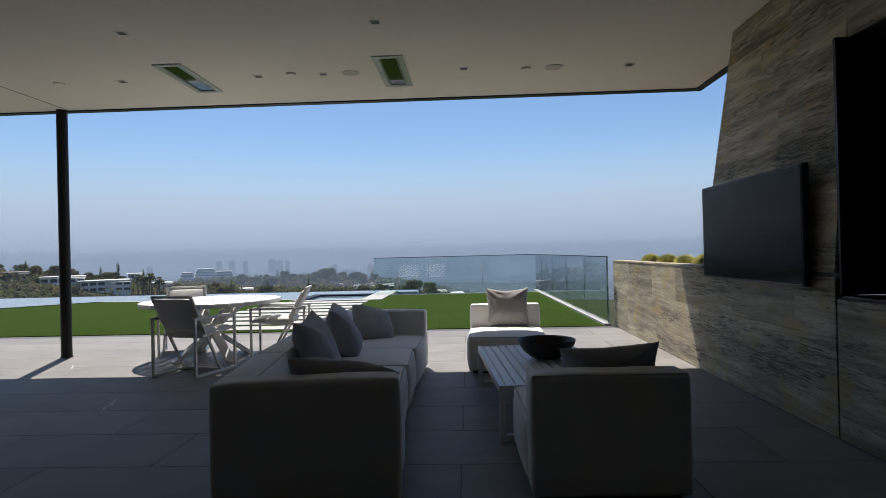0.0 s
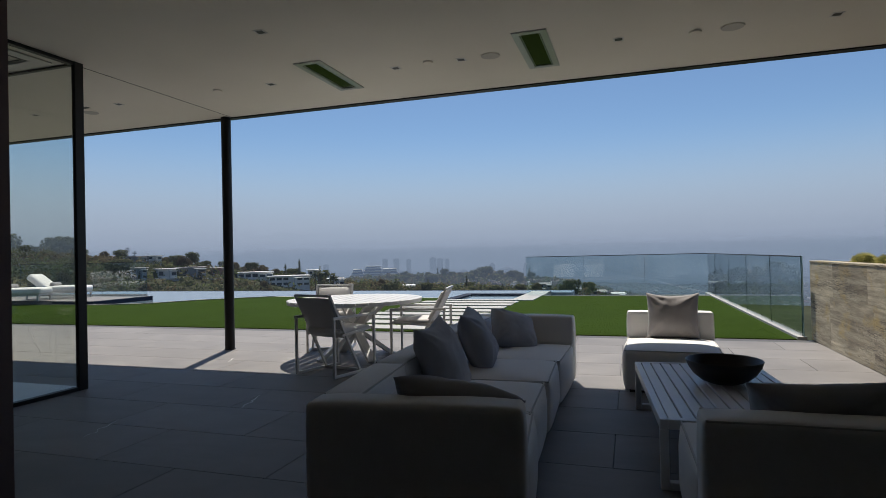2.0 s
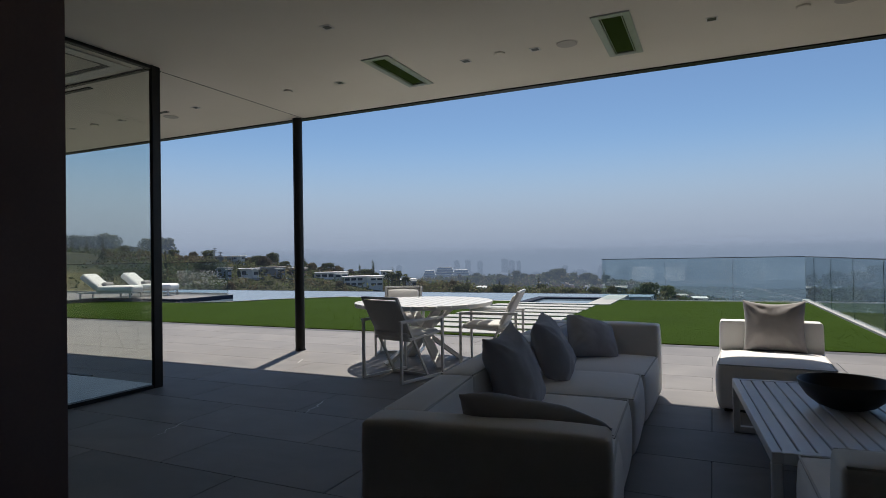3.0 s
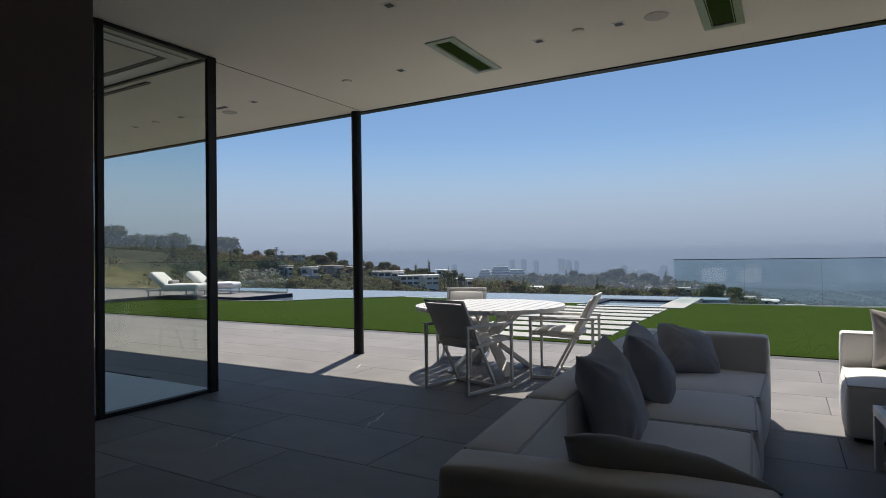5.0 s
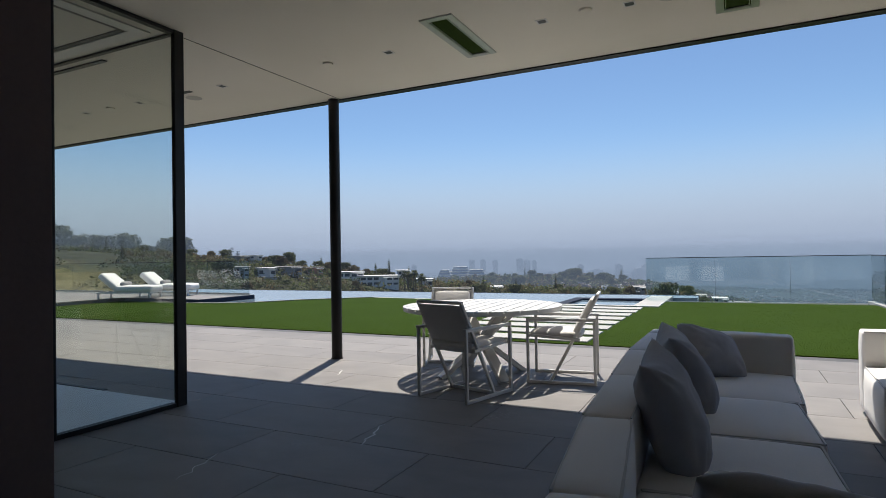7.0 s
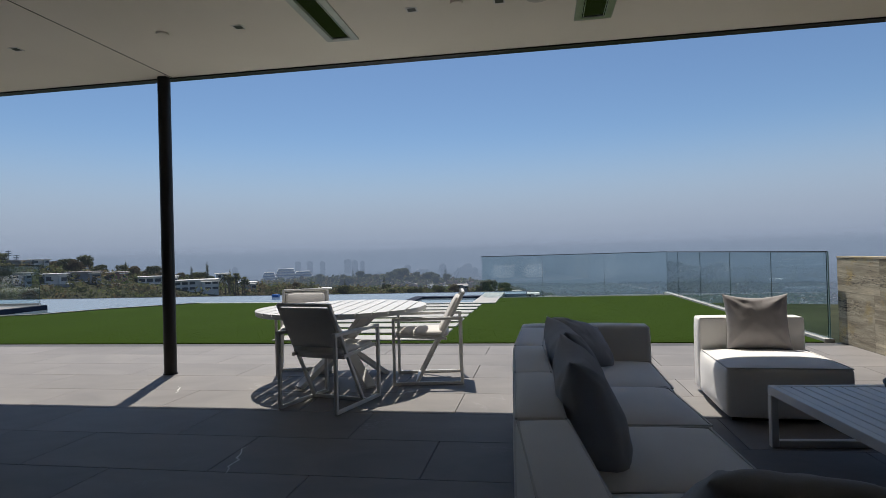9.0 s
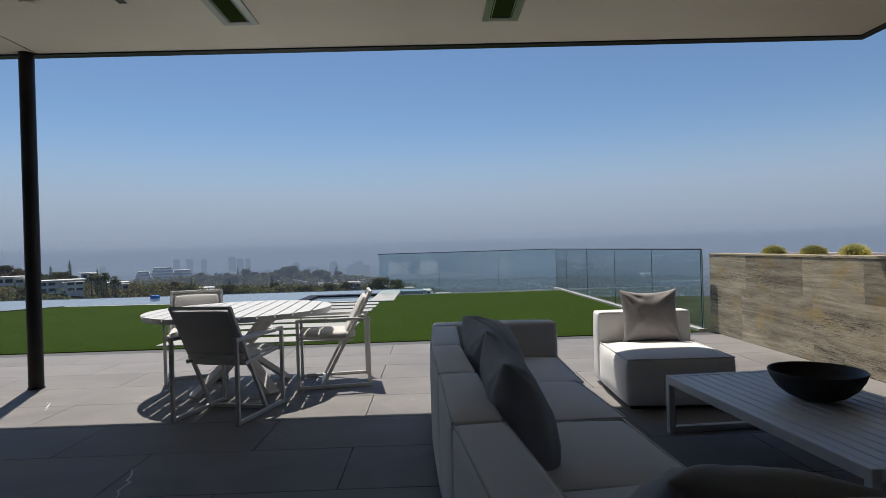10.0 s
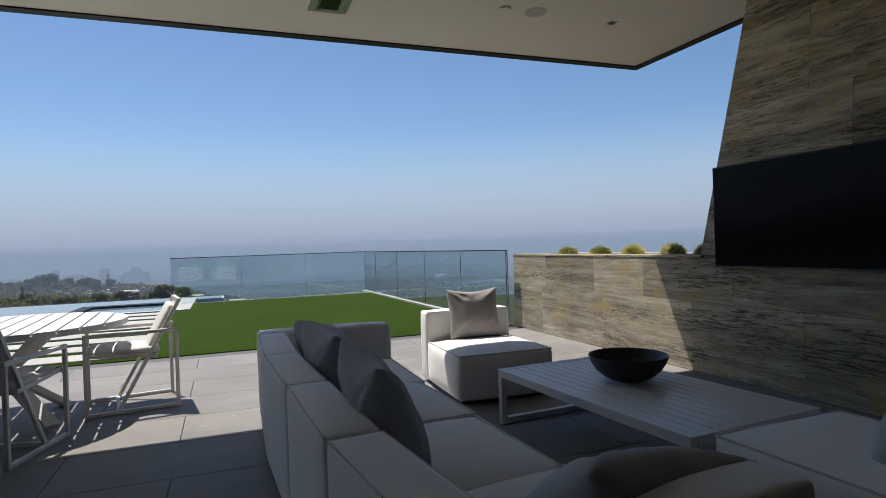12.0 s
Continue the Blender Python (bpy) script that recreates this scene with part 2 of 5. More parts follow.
STEEL = mottled("brushed_steel", (0.42, 0.42, 0.4), (0.5, 0.5, 0.48), 8, 0.35, 0.9, fine=200, bump=0.05)
MIRROR_DARK = mottled("dark_heater_glass", (0.008, 0.009, 0.01), (0.012, 0.013, 0.014), 3, 0.03, spec=0.2, bump=0.0)
GLASS = glass_material("clear_pane", (0.86, 0.88, 0.85))
RAIL_GLASS = glass_material("green_rail_pane", (0.875, 0.94, 0.945))
TURF, BLADES, WATER, LAND = turf_material(), blade_material(), water_material(), land_material()
POOL_TILE = mottled("dark_blue_pool_tile", (0.012, 0.018, 0.035), (0.02, 0.028, 0.05), 4, 0.7, spec=0.12)
PALE_STONE = mottled("pale_limestone", (0.36, 0.35, 0.33), (0.44, 0.43, 0.4), 1.4, 0.7, fine=120)
PALE_FLOOR = mottled("pale_indoor_floor", (0.5, 0.49, 0.47), (0.58, 0.57, 0.55), 1.2, 0.35)
LEAF = foliage_material("leaf_green", (0.058, 0.07, 0.03), (0.098, 0.108, 0.045), (0.16, 0.16, 0.068))
LEAF_BROWN = foliage_material("leaf_olive_brown", (0.08, 0.066, 0.036), (0.125, 0.1, 0.052), (0.19, 0.155, 0.08))
LEAF_LIGHT = foliage_material("leaf_yellow_green", (0.05, 0.07, 0.015), (0.10, 0.13, 0.03), (0.2, 0.22, 0.07))
CACTUS = foliage_material("golden_spines", (0.42, 0.38, 0.08), (0.62, 0.56, 0.16), (0.8, 0.74, 0.32))
BARK = mottled("grey_bark", (0.09, 0.07, 0.05), (0.15, 0.12, 0.09), 3, 0.9)
SOIL = mottled("brown_gravel", (0.14, 0.09, 0.06), (0.24, 0.17, 0.12), 8, 0.95, bump=0.6, dist=0.02)
HOUSE_WHITE = mottled("white_render", (0.62, 0.61, 0.58), (0.7, 0.69, 0.66), 0.4, 0.8, fine=6)
HOUSE_PINK = mottled("salmon_render", (0.45, 0.26, 0.2), (0.52, 0.31, 0.24), 0.4, 0.8, fine=6)
HOUSE_BLUE = mottled("blue_grey_render", (0.3, 0.35, 0.42), (0.36, 0.41, 0.48), 0.4, 0.8, fine=6)
HOUSE_GREY = mottled("grey_render", (0.28, 0.28, 0.28), (0.36, 0.36, 0.35), 0.4, 0.8, fine=6)
ROOFING = mottled("grey_roofing", (0.3, 0.28, 0.26), (0.4, 0.37, 0.34), 0.5, 0.85, fine=4)
WINDOW_DARK = mottled("dark_window_glass", (0.03, 0.04, 0.05), (0.05, 0.06, 0.07), 1, 0.15)
TOWN_ROOFS = town_material()
TOWER = mottled("pale_concrete", (0.3, 0.3, 0.31), (0.4, 0.4, 0.41), 0.02, 0.8, fine=1)


# ---- builders ----
def mesh_of(name, bm, mat, smooth=False):
    me = bpy.data.meshes.new(name)
    bmesh.ops.recalc_face_normals(bm, faces=bm.faces)
    bm.to_mesh(me)
    bm.free()
    me.materials.append(mat)
    if smooth:
        for p in me.polygons:
            p.use_smooth = True
    return me


def part(name, bm, material, parent, label="", smooth=False):
    ob = new(name, mesh_of(name, bm, material, smooth))
    ob.parent = parent
    return tagged(ob, label)


def thing(name, label, category, m=None, group="", kind=""):
    ob = new(name)
    ob.empty_display_size = 0.1
    if m is not None:
        ob.matrix_basis = m
    return tagged(ob, label, category, group, kind)


def structure(name, bm, material, label="", smooth=False):
    return tagged(new(name, mesh_of(name, bm, material, smooth)), label, "", "", "structure")


def block(bm, x0, x1, y0, y1, z0, z1):
    """Adds a box to bm."""
    vs = [bm.verts.new((x, y, z)) for z in (z0, z1) for x, y in ((x0, y0), (x1, y0), (x1, y1), (x0, y1))]
    faces = [(3, 2, 1, 0), (4, 5, 6, 7), (0, 1, 5, 4), (1, 2, 6, 5), (2, 3, 7, 6), (3, 0, 4, 7)]
    return [bm.faces.new([vs[i] for i in f]) for f in faces]


def boxes(*all_boxes):
    bm = bmesh.new()
    for b in all_boxes:
        block(bm, *b)
    return bm


def bevelled(x0, x1, y0, y1, z0, z1, r=0.01, segments=2):
    bm = boxes((x0, x1, y0, y1, z0, z1))
    bmesh.ops.bevel(bm, geom=bm.edges[:], offset=r, segments=segments, profile=0.5, affect="EDGES")
    return bm


def bar(bm, a, b, w, d, up=(0, 0, 1)):
    """Adds a rectangular bar from a to b, w across and d along up."""
    a, b = Vector(a), Vector(b)
    ahead = (b - a).normalized()
    side = ahead.cross(Vector(up))
    if side.length < 1e-4:
        side = ahead.cross(Vector((0, 1, 0)))
    side.normalize()
    top = side.cross(ahead).normalized()
    vs = [bm.verts.new(p + side * (w / 2 * s) + top * (d / 2 * u)) for p in (a, b) for s, u in ((-1, -1), (1, -1), (1, 1), (-1, 1))]
    for f in ((0, 1, 2, 3), (7, 6, 5, 4), (0, 4, 5, 1), (1, 5, 6, 2), (2, 6, 7, 3), (3, 7, 4, 0)):
        bm.faces.new([vs[i] for i in f])
    return bm


def one_bar(a, b, w, d, up=(0, 0, 1), r=0.003):
    bm = bar(bmesh.new(), a, b, w, d, up)
    bmesh.ops.recalc_face_normals(bm, faces=bm.faces)
    bmesh.ops.bevel(bm, geom=bm.edges[:], offset=r, segments=1, affect="EDGES")
    return bm


def lathe(profile, steps=48, hoop=False):
    """A solid of revolution about z from (radius, height) pairs; a hoop closes on itself."""
    bm = bmesh.new()
    rings = [[bm.verts.new((r * math.cos(2 * math.pi * k / steps), r * math.sin(2 * math.pi * k / steps), z)) for k in range(steps)] for r, z in profile]
    for a, b in zip(rings, rings[1:]):
        for k in range(steps):
            bm.faces.new((a[k], a[(k + 1) % steps], b[(k + 1) % steps], b[k]))
    if hoop:
        for k in range(steps):
            bm.faces.new((rings[-1][k], rings[-1][(k + 1) % steps], rings[0][(k + 1) % steps], rings[0][k]))
    else:
        bm.faces.new(rings[0][::-1])
        bm.faces.new(rings[-1])
    bmesh.ops.remove_doubles(bm, verts=bm.verts, dist=1e-5)
    bmesh.ops.recalc_face_normals(bm, faces=bm.faces)
    return bm


def padded(x0, x1, y0, y1, z0, z1, r=0.035, puff=0.012, seed=0, cuts=7):
    """An upholstered block: rounded edges, a slight swell on each face and uneven cloth."""
    bm = boxes((x0, x1, y0, y1, z0, z1))
    bmesh.ops.bevel(bm, geom=bm.edges[:], offset=r, segments=3, profile=0.6, affect="EDGES")
    bmesh.ops.subdivide_edges(bm, edges=[e for e in bm.edges if e.calc_length() > 2.2 * r], cuts=cuts, use_grid_fill=True)
    c, h = Vector(((x0 + x1) / 2, (y0 + y1) / 2, (z0 + z1) / 2)), Vector(((x1 - x0) / 2, (y1 - y0) / 2, (z1 - z0) / 2))
    for v in bm.verts:
        q = Vector(((v.co.x - c.x) / h.x, (v.co.y - c.y) / h.y, (v.co.z - c.z) / h.z))
        swell = Vector((q.x * (1 - q.y ** 4) * (1 - q.z ** 4), q.y * (1 - q.x ** 4) * (1 - q.z ** 4), q.z * (1 - q.x ** 4) * (1 - q.y ** 4)))
        wrinkle = noise.noise(v.co * 5.5 + Vector((seed * 7.3, 0, 0))) * 0.006
        v.co += swell * puff + v.co.normalized() * wrinkle * 0.6
    return bm


def seam(bm, points, r=0.004):
    """Adds a thin piped welt along points."""
    for a, b in zip(points, points[1:]):
        bar(bm, a, b, 2 * r, 2 * r)
    return bm


def pillow_mesh(w, h, t, seed, soft=0.0, n=40):
    """A scatter cushion lying in the xz plane: pointed corners, hollow edges, a sagging top and folds drawn from the corners."""
    bm = bmesh.new()
    grid = {}
    for side in (1, -1):
        for i in range(n + 1):
            for k in range(n + 1):
                u, v = 2 * i / n - 1, 2 * k / n - 1
                if side < 0 and (abs(u) == 1 or abs(v) == 1):
                    grid[side, i, k] = grid[1, i, k]
                    continue
                x = u * w / 2 * (1 - 0.075 * (1 - v * v)) * (1 - soft * v ** 4)
                z = v * h / 2 * (1 - 0.06 * (1 - u * u)) * (1 - soft * u ** 4)
                thick = max(0.0, (1 - abs(u) ** 2.9) * (1 - abs(v) ** 2.9)) ** 0.5 * (1 - 0.16 * v)
                fold = 0.0
                for cu, cv in ((-1, -1), (1, -1), (1, 1), (-1, 1)):
                    d = math.hypot(u - cu, v - cv)
                    fan = math.atan2(v - cv, u - cu)
                    fold += math.sin(fan * 11 + seed * 1.7 + cu) * math.exp(-((d - 0.45) / 0.32) ** 2) * 0.0055
                crease = noise.noise(Vector((u * 1.6 + seed * 5.1, v * 1.6, side * 1.7))) * 0.012 + noise.noise(Vector((u * 4 + seed, v * 4, side))) * 0.005
                seam_pucker = math.sin((u if abs(v) > abs(u) else v) * 34 + seed) * 0.0016 * max(abs(u), abs(v)) ** 10
                y = side * t / 2 * thick + (crease + fold) * min(1.0, thick * 1.6) + seam_pucker
                if v > 0:
                    z -= 0.05 * h * (1 - u * u) * v * v
                grid[side, i, k] = bm.verts.new((x, y, z))
    for side in (1, -1):
        for i in range(n):
            for k in range(n):
                q = [grid[side, i, k], grid[side, i + 1, k], grid[side, i + 1, k + 1], grid[side, i, k + 1]]
                bm.faces.new(q if side < 0 else q[::-1])
    bmesh.ops.recalc_face_normals(bm, faces=bm.faces)
    return bm


# ---- structure ----
CEIL = 3.06
WALL_X = 2.66
ROOF_Y, ROOF_X = 7.38, 3.25
GLASS_X, FRONT_Y = -4.41, 5.05
LAWN_Y = 9.34

floor = structure("floor", boxes((-16.0, WALL_X + 0.9, -3.0, LAWN_Y, -0.3, -0.012)), JOINT, "pale grey stone paving with dark joints")
ceiling = structure("ceiling", boxes((-14.0, ROOF_X, -3.0, ROOF_Y, CEIL, CEIL + 0.2)), PLASTER, "warm white plaster soffit")
structure("roof_slab", boxes((-14.0, ROOF_X + 0.03, -3.2, ROOF_Y + 0.03, CEIL + 0.204, CEIL + 0.45)), CLOSING, "flat roof slab")
structure("fascia_front", boxes((-14.0, ROOF_X + 0.035, ROOF_Y + 0.002, ROOF_Y + 0.04, CEIL - 0.014, CEIL + 0.2), (-14.0, ROOF_X - 0.06, ROOF_Y - 0.06, ROOF_Y, CEIL - 0.014, CEIL - 0.002)), BLACK_METAL, "dark metal roof edge trim")
structure("fascia_side", boxes((ROOF_X + 0.002, ROOF_X + 0.035, -3.0, ROOF_Y, CEIL - 0.014, CEIL + 0.2), (ROOF_X - 0.058, ROOF_X, -3.0, ROOF_Y, CEIL - 0.0145, CEIL - 0.002)), BLACK_METAL, "dark metal roof edge trim")
structure("ceiling_joint", boxes((-4.47, -4.462, FRONT_Y + 0.05, ROOF_Y - 0.02, CEIL - 0.003, CEIL + 0.01)), JOINT, "thin control joint in the plaster soffit")
# Back, west and room walls are unseen, added to block sky and bounce light.
structure("wall_back", boxes((-14.0, WALL_X + 0.9, -3.2, -3.0, -0.3, CEIL)), CLOSING, "plain unseen wall added to close the space")
structure("wall_west", boxes((-14.2, -14.0, -3.0, FRONT_Y, -0.3, CEIL)), CLOSING, "plain unseen wall added to close the space")
structure("wall_pier", boxes((-3.1, -1.936, -3.0, 2.62, -0.012, CEIL)), DARK_WALL, "dark brown panelled wall end")
structure("wall_room", boxes((-14.0, -3.1, 1.3, 1.5, -0.012, CEIL)), CLOSING, "plain unseen wall added to close the indoor room")
structure("floor_room", boxes((-14.0, GLASS_X - 0.03, 1.5, FRONT_Y + 0.05, -0.011, 0.004)), PALE_FLOOR, "pale polished indoor floor")
structure("sliding_track", boxes((-12.0, -5.55, FRONT_Y + 0.065, FRONT_Y + 0.105, -0.01, 0.008)), BLACK_METAL, "black floor track of sliding doors")
structure("door_head", boxes((-12.0, GLASS_X - 0.03, FRONT_Y - 0.055, FRONT_Y - 0.02, CEIL - 0.02, CEIL + 0.01), (-12.0, -5.55, FRONT_Y + 0.08, FRONT_Y + 0.13, CEIL - 0.012, CEIL + 0.01)), BLACK_METAL, "black head track of sliding doors")
structure("ceiling_cove", boxes((-4.72, -4.6, 1.6, 4.8, CEIL - 0.012, CEIL + 0.01), (-12.0, -4.6, 4.8, 4.92, CEIL - 0.012, CEIL + 0.01)), WHITE_METAL, "white recess frame in the soffit")
structure("ceiling_slot", boxes((-4.77, -4.722, 1.6, 4.752, CEIL - 0.006, CEIL + 0.01), (-12.0, -4.722, 4.752, 4.798, CEIL - 0.006, CEIL + 0.01)), BLACK_METAL, "dark slot in the soffit")


def glass_partition():
    """The fixed side pane of the indoor room with its black frame."""
    t = thing("window_1", "large clear fixed pane in slim black metal frame", "window", pose(GLASS_X, 0, 0), kind="structure")
    part("window_frame", bevelled(-0.006, 0.036, 4.962, 5.056, 0, CEIL, 0.006), BLACK_METAL, t, "black metal corner post")
    part("window_frame", bevelled(-0.006, 0.036, 3.972, 4.03, 0, CEIL, 0.006), BLACK_METAL, t, "black metal post")
    part("window_frame", bevelled(-0.03, 0.03, 1.5, 4.96, 0.0, 0.035, 0.004), BLACK_METAL, t, "black bottom rail")
    part("window_frame", bevelled(-0.03, 0.03, 1.5, 4.96, CEIL - 0.035, CEIL - 0.002, 0.004), BLACK_METAL, t, "black top rail")
    part("pane", boxes((0.004, 0.016, 4.03, 4.96, 0.035, CEIL - 0.035)), GLASS, t, "clear glass pane")
    part("pane", boxes((0.004, 0.016, 1.5, 3.972, 0.035, CEIL - 0.035)), GLASS, t, "clear glass pane")


glass_partition()

column = thing("column", "slim round black steel column on the paving", "column", pose(-4.545, 7.3, 0), kind="structure")
part("shaft", lathe([(0.062, 0.012), (0.062, CEIL - 0.002)], 32), BLACK_METAL, column, smooth=False)
part("base_ring", lathe([(0.07, 0.0), (0.07, 0.012)], 32), BLACK_METAL, column)


# ---- travertine wall with planter, chimney and niche ----
def lean(z):
    """The face of the chimney leans back above the planter's top."""
    return WALL_X + max(0.0, z - 1.0) * 0.075


def end_of(z):
    """The raking end of the chimney."""
    return 5.93 - 0.2 * max(0.0, z - 1.0)


PLANTER_END = 9.33
NICHE_LOW, NICHE_HIGH = 0.87, 2.42
wall = structure("wall_east", boxes((WALL_X + 0.02, WALL_X + 0.14, 3.94, PLANTER_END - 0.02, -0.3, 0.975), (WALL_X + 0.02, WALL_X + 0.9, -3.0, 3.935, -0.3, 0.85),
                                    (WALL_X + 0.5, WALL_X + 0.9, -3.0, 3.935, 0.85, NICHE_HIGH), (WALL_X + 0.13, WALL_X + 0.9, -3.0, 3.935, NICHE_HIGH, CEIL)),
                 JOINT, "grey-brown travertine clad wall with planter and chimney")
core = bmesh.new()
cv = [core.verts.new(p) for p in ((lean(0.98) + 0.02, 3.936, 0.975), (WALL_X + 0.9, 3.936, 0.975), (WALL_X + 0.9, end_of(1) - 0.02, 0.975), (lean(1) + 0.02, end_of(1) - 0.02, 0.975),
                                  (lean(CEIL) + 0.02, 3.936, CEIL), (WALL_X + 0.9, 3.936, CEIL), (WALL_X + 0.9, end_of(CEIL) - 0.02, CEIL), (lean(CEIL) + 0.02, end_of(CEIL) - 0.02, CEIL))]
for f in ((3, 2, 1, 0), (4, 5, 6, 7), (0, 1, 5, 4), (1, 2, 6, 5), (2, 3, 7, 6), (3, 0, 4, 7)):
    core.faces.new([cv[i] for i in f])
part("chimney_core", core, JOINT, wall)
cap = part("coping", bevelled(WALL_X - 0.004, WALL_X + 0.14, end_of(1) + 0.0, PLANTER_END + 0.003, 0.977, 1.002, 0.004), TRAVERTINE, wall, "honed travertine coping")
part("niche_lining", boxes((WALL_X + 0.02, WALL_X + 0.498, 3.905, 3.93, NICHE_LOW, NICHE_HIGH)), BLACK_METAL, wall, "black metal lining")
part("niche_back", boxes((WALL_X + 0.47, WALL_X + 0.496, -2.9, 3.9, NICHE_LOW, NICHE_HIGH)), SATIN_BLACK, wall, "black back panel of the niche")
part("niche_shelf", boxes((WALL_X + 0.018, WALL_X + 0.47, -2.9, 3.9, 0.852, 0.868)), BLACK_METAL, wall, "black niche floor")


def slab(y0, y1, z0, z1, raked=False):
    """One travertine panel; raked panels end on the chimney's slope."""
    g, bm = 0.001, bmesh.new()
    corners = [(y0 + g, z0 + g), ((end_of(z0 + g) if raked else y1) - g, z0 + g), ((end_of(z1 - g) if raked else y1) - g, z1 - g), (y0 + g, z1 - g)]
    front = [bm.verts.new((lean(z) if z0 > 0.9 else WALL_X, y, z)) for y, z in corners]
    back = [bm.verts.new(v.co + Vector((0.019, 0, 0))) for v in front]
    bm.faces.new(front[::-1])
    for i in range(4):
        bm.faces.new((front[i], front[(i + 1) % 4], back[(i + 1) % 4], back[i]))
    bmesh.ops.recalc_face_normals(bm, faces=bm.faces)
    return bm


def clad(rows):
    for z0, z1, ys, raked in rows:
        for i, (a, b) in enumerate(zip(ys, ys[1:])):
            part("panel", slab(a, b, z0, z1, raked and i == len(ys) - 2), TRAVERTINE, wall)


clad([(0.0, 0.6, (3.94, 5.01, 6.05, 7.32, 8.58, PLANTER_END), False),
      (0.6, 0.975, (3.94, 4.4, 5.6, 6.66, 7.46, 8.47, PLANTER_END), False),
      (1.002, 1.56, (3.94, 4.9, 5.95), True), (1.56, 2.16, (3.94, 4.68, 5.95), True), (2.16, 2.76, (3.94, 4.99, 5.95), True), (2.76, CEIL, (3.94, 4.6, 5.95), True)])
clad([(0.0, 0.845, (-2.9, -1.5, -0.1, 1.2, 2.55, 3.925), False)])
for a, b in ((-2.9, -0.6), (-0.6, 1.6), (1.6, 3.93)):
    part("panel", boxes((WALL_X + 0.11, WALL_X + 0.129, a + 0.002, b - 0.002, NICHE_HIGH + 0.002, CEIL - 0.002)), TRAVERTINE, wall)
structure("planter_soil", boxes((WALL_X + 0.141, WALL_X + 0.9, end_of(1), PLANTER_END - 0.02, 0.5, 0.94)), SOIL, "brown gravel bed of the planter")
structure("planter_side", boxes((WALL_X + 0.9, WALL_X + 1.0, end_of(1), PLANTER_END, -0.3, 0.99), (WALL_X + 0.14, WALL_X + 0.9, PLANTER_END - 0.019, PLANTER_END, -0.3, 0.99)), CLOSING, "outer side of the planter")


# ---- lawn, stepping stones, pool ----
lawn = bmesh.new()
edge = [(2.503, LAWN_Y), (2.358, 16.75), (-1.8, 16.75), (-1.82, 15.1), (-4.2, 15.1), (-4.22, 15.8), (-10.0, 16.35), (-11.6, 14.9), (-12.4, 13.6), (-13.6, 13.2), (-17.0, 13.2), (-17.0, 11.0), (-22.0, 10.4), (-22.0, LAWN_Y)]
top = [lawn.verts.new((x, y, 0.0)) for x, y in edge]
low = [lawn.verts.new((x, y, -0.3)) for x, y in edge]
lawn.faces.new(top[::-1])
for i in range(len(edge)):
    k = (i + 1) % len(edge)
    lawn.faces.new((top[i], top[k], low[k], low[i]))
bmesh.ops.recalc_face_normals(lawn, faces=lawn.faces)
structure("lawn", lawn, TURF, "bright green clipped lawn")


def stepping_stones():
    rng = random.Random(4)
    me = mesh_of("stepping_stone", bevelled(-1.2, 1.2, -0.22, 0.22, -0.02, 0.02, 0.006, 1), PALE_STONE)
    for k in range(8):
        s = tagged(new("stepping_stone", me), "long pale stone slab set in the lawn", "stepping stone", "stepping stones across the lawn")
        s.matrix_basis = pose(-3.3 + rng.uniform(-0.015, 0.015), LAWN_Y + 0.38 + 0.7 * k, 0.0)


stepping_stones()
structure("coping_pool", boxes((-2.35, -1.8, 15.104, 18.5, -0.6, 0.02), (-4.2, -2.352, 15.104, 15.3, -0.6, 0.02)), PALE_STONE, "pale stone pool coping")
pool_kerb = bmesh.new()
bar(pool_kerb, (-4.24, 15.87, -0.144), (-10.0, 16.42, -0.144), 0.12, 0.3)
structure("kerb_pool", pool_kerb, PALE_STONE, "pale stone edge between lawn and pool")
rim = bmesh.new()
for a, b in zip(edge[6:10], edge[7:11]):
    bar(rim, (a[0], a[1] + 0.06, -0.1), (b[0], b[1] + 0.06, -0.1), 0.12, 0.24)
structure("coping_curved", rim, STONE, "pale stone pool edge along the lawn")
structure("water_pool", boxes((-24.0, -4.22, 13.25, 19.5, -0.5, -0.03), (-4.22, -1.2, 18.52, 19.5, -0.5, -0.03), (-4.22, -2.352, 17.68, 18.518, -0.5, -0.03)), WATER, "still pale blue infinity pool water")
structure("pool_lip", boxes((-24.0, -1.2, 19.5, 19.65, -0.6, -0.026)), POOL_TILE, "dark tiled infinity edge")
structure("spa_wall", boxes((-4.218, -3.95, 15.304, 17.678, -0.6, 0.004), (-3.948, -2.354, 17.3, 17.678, -0.6, 0.004)), POOL_TILE, "dark blue tiled spa rim")
structure("water_spa", boxes((-3.948, -2.354, 15.304, 17.298, -0.6, -0.04)), WATER, "still water of the sunken spa")


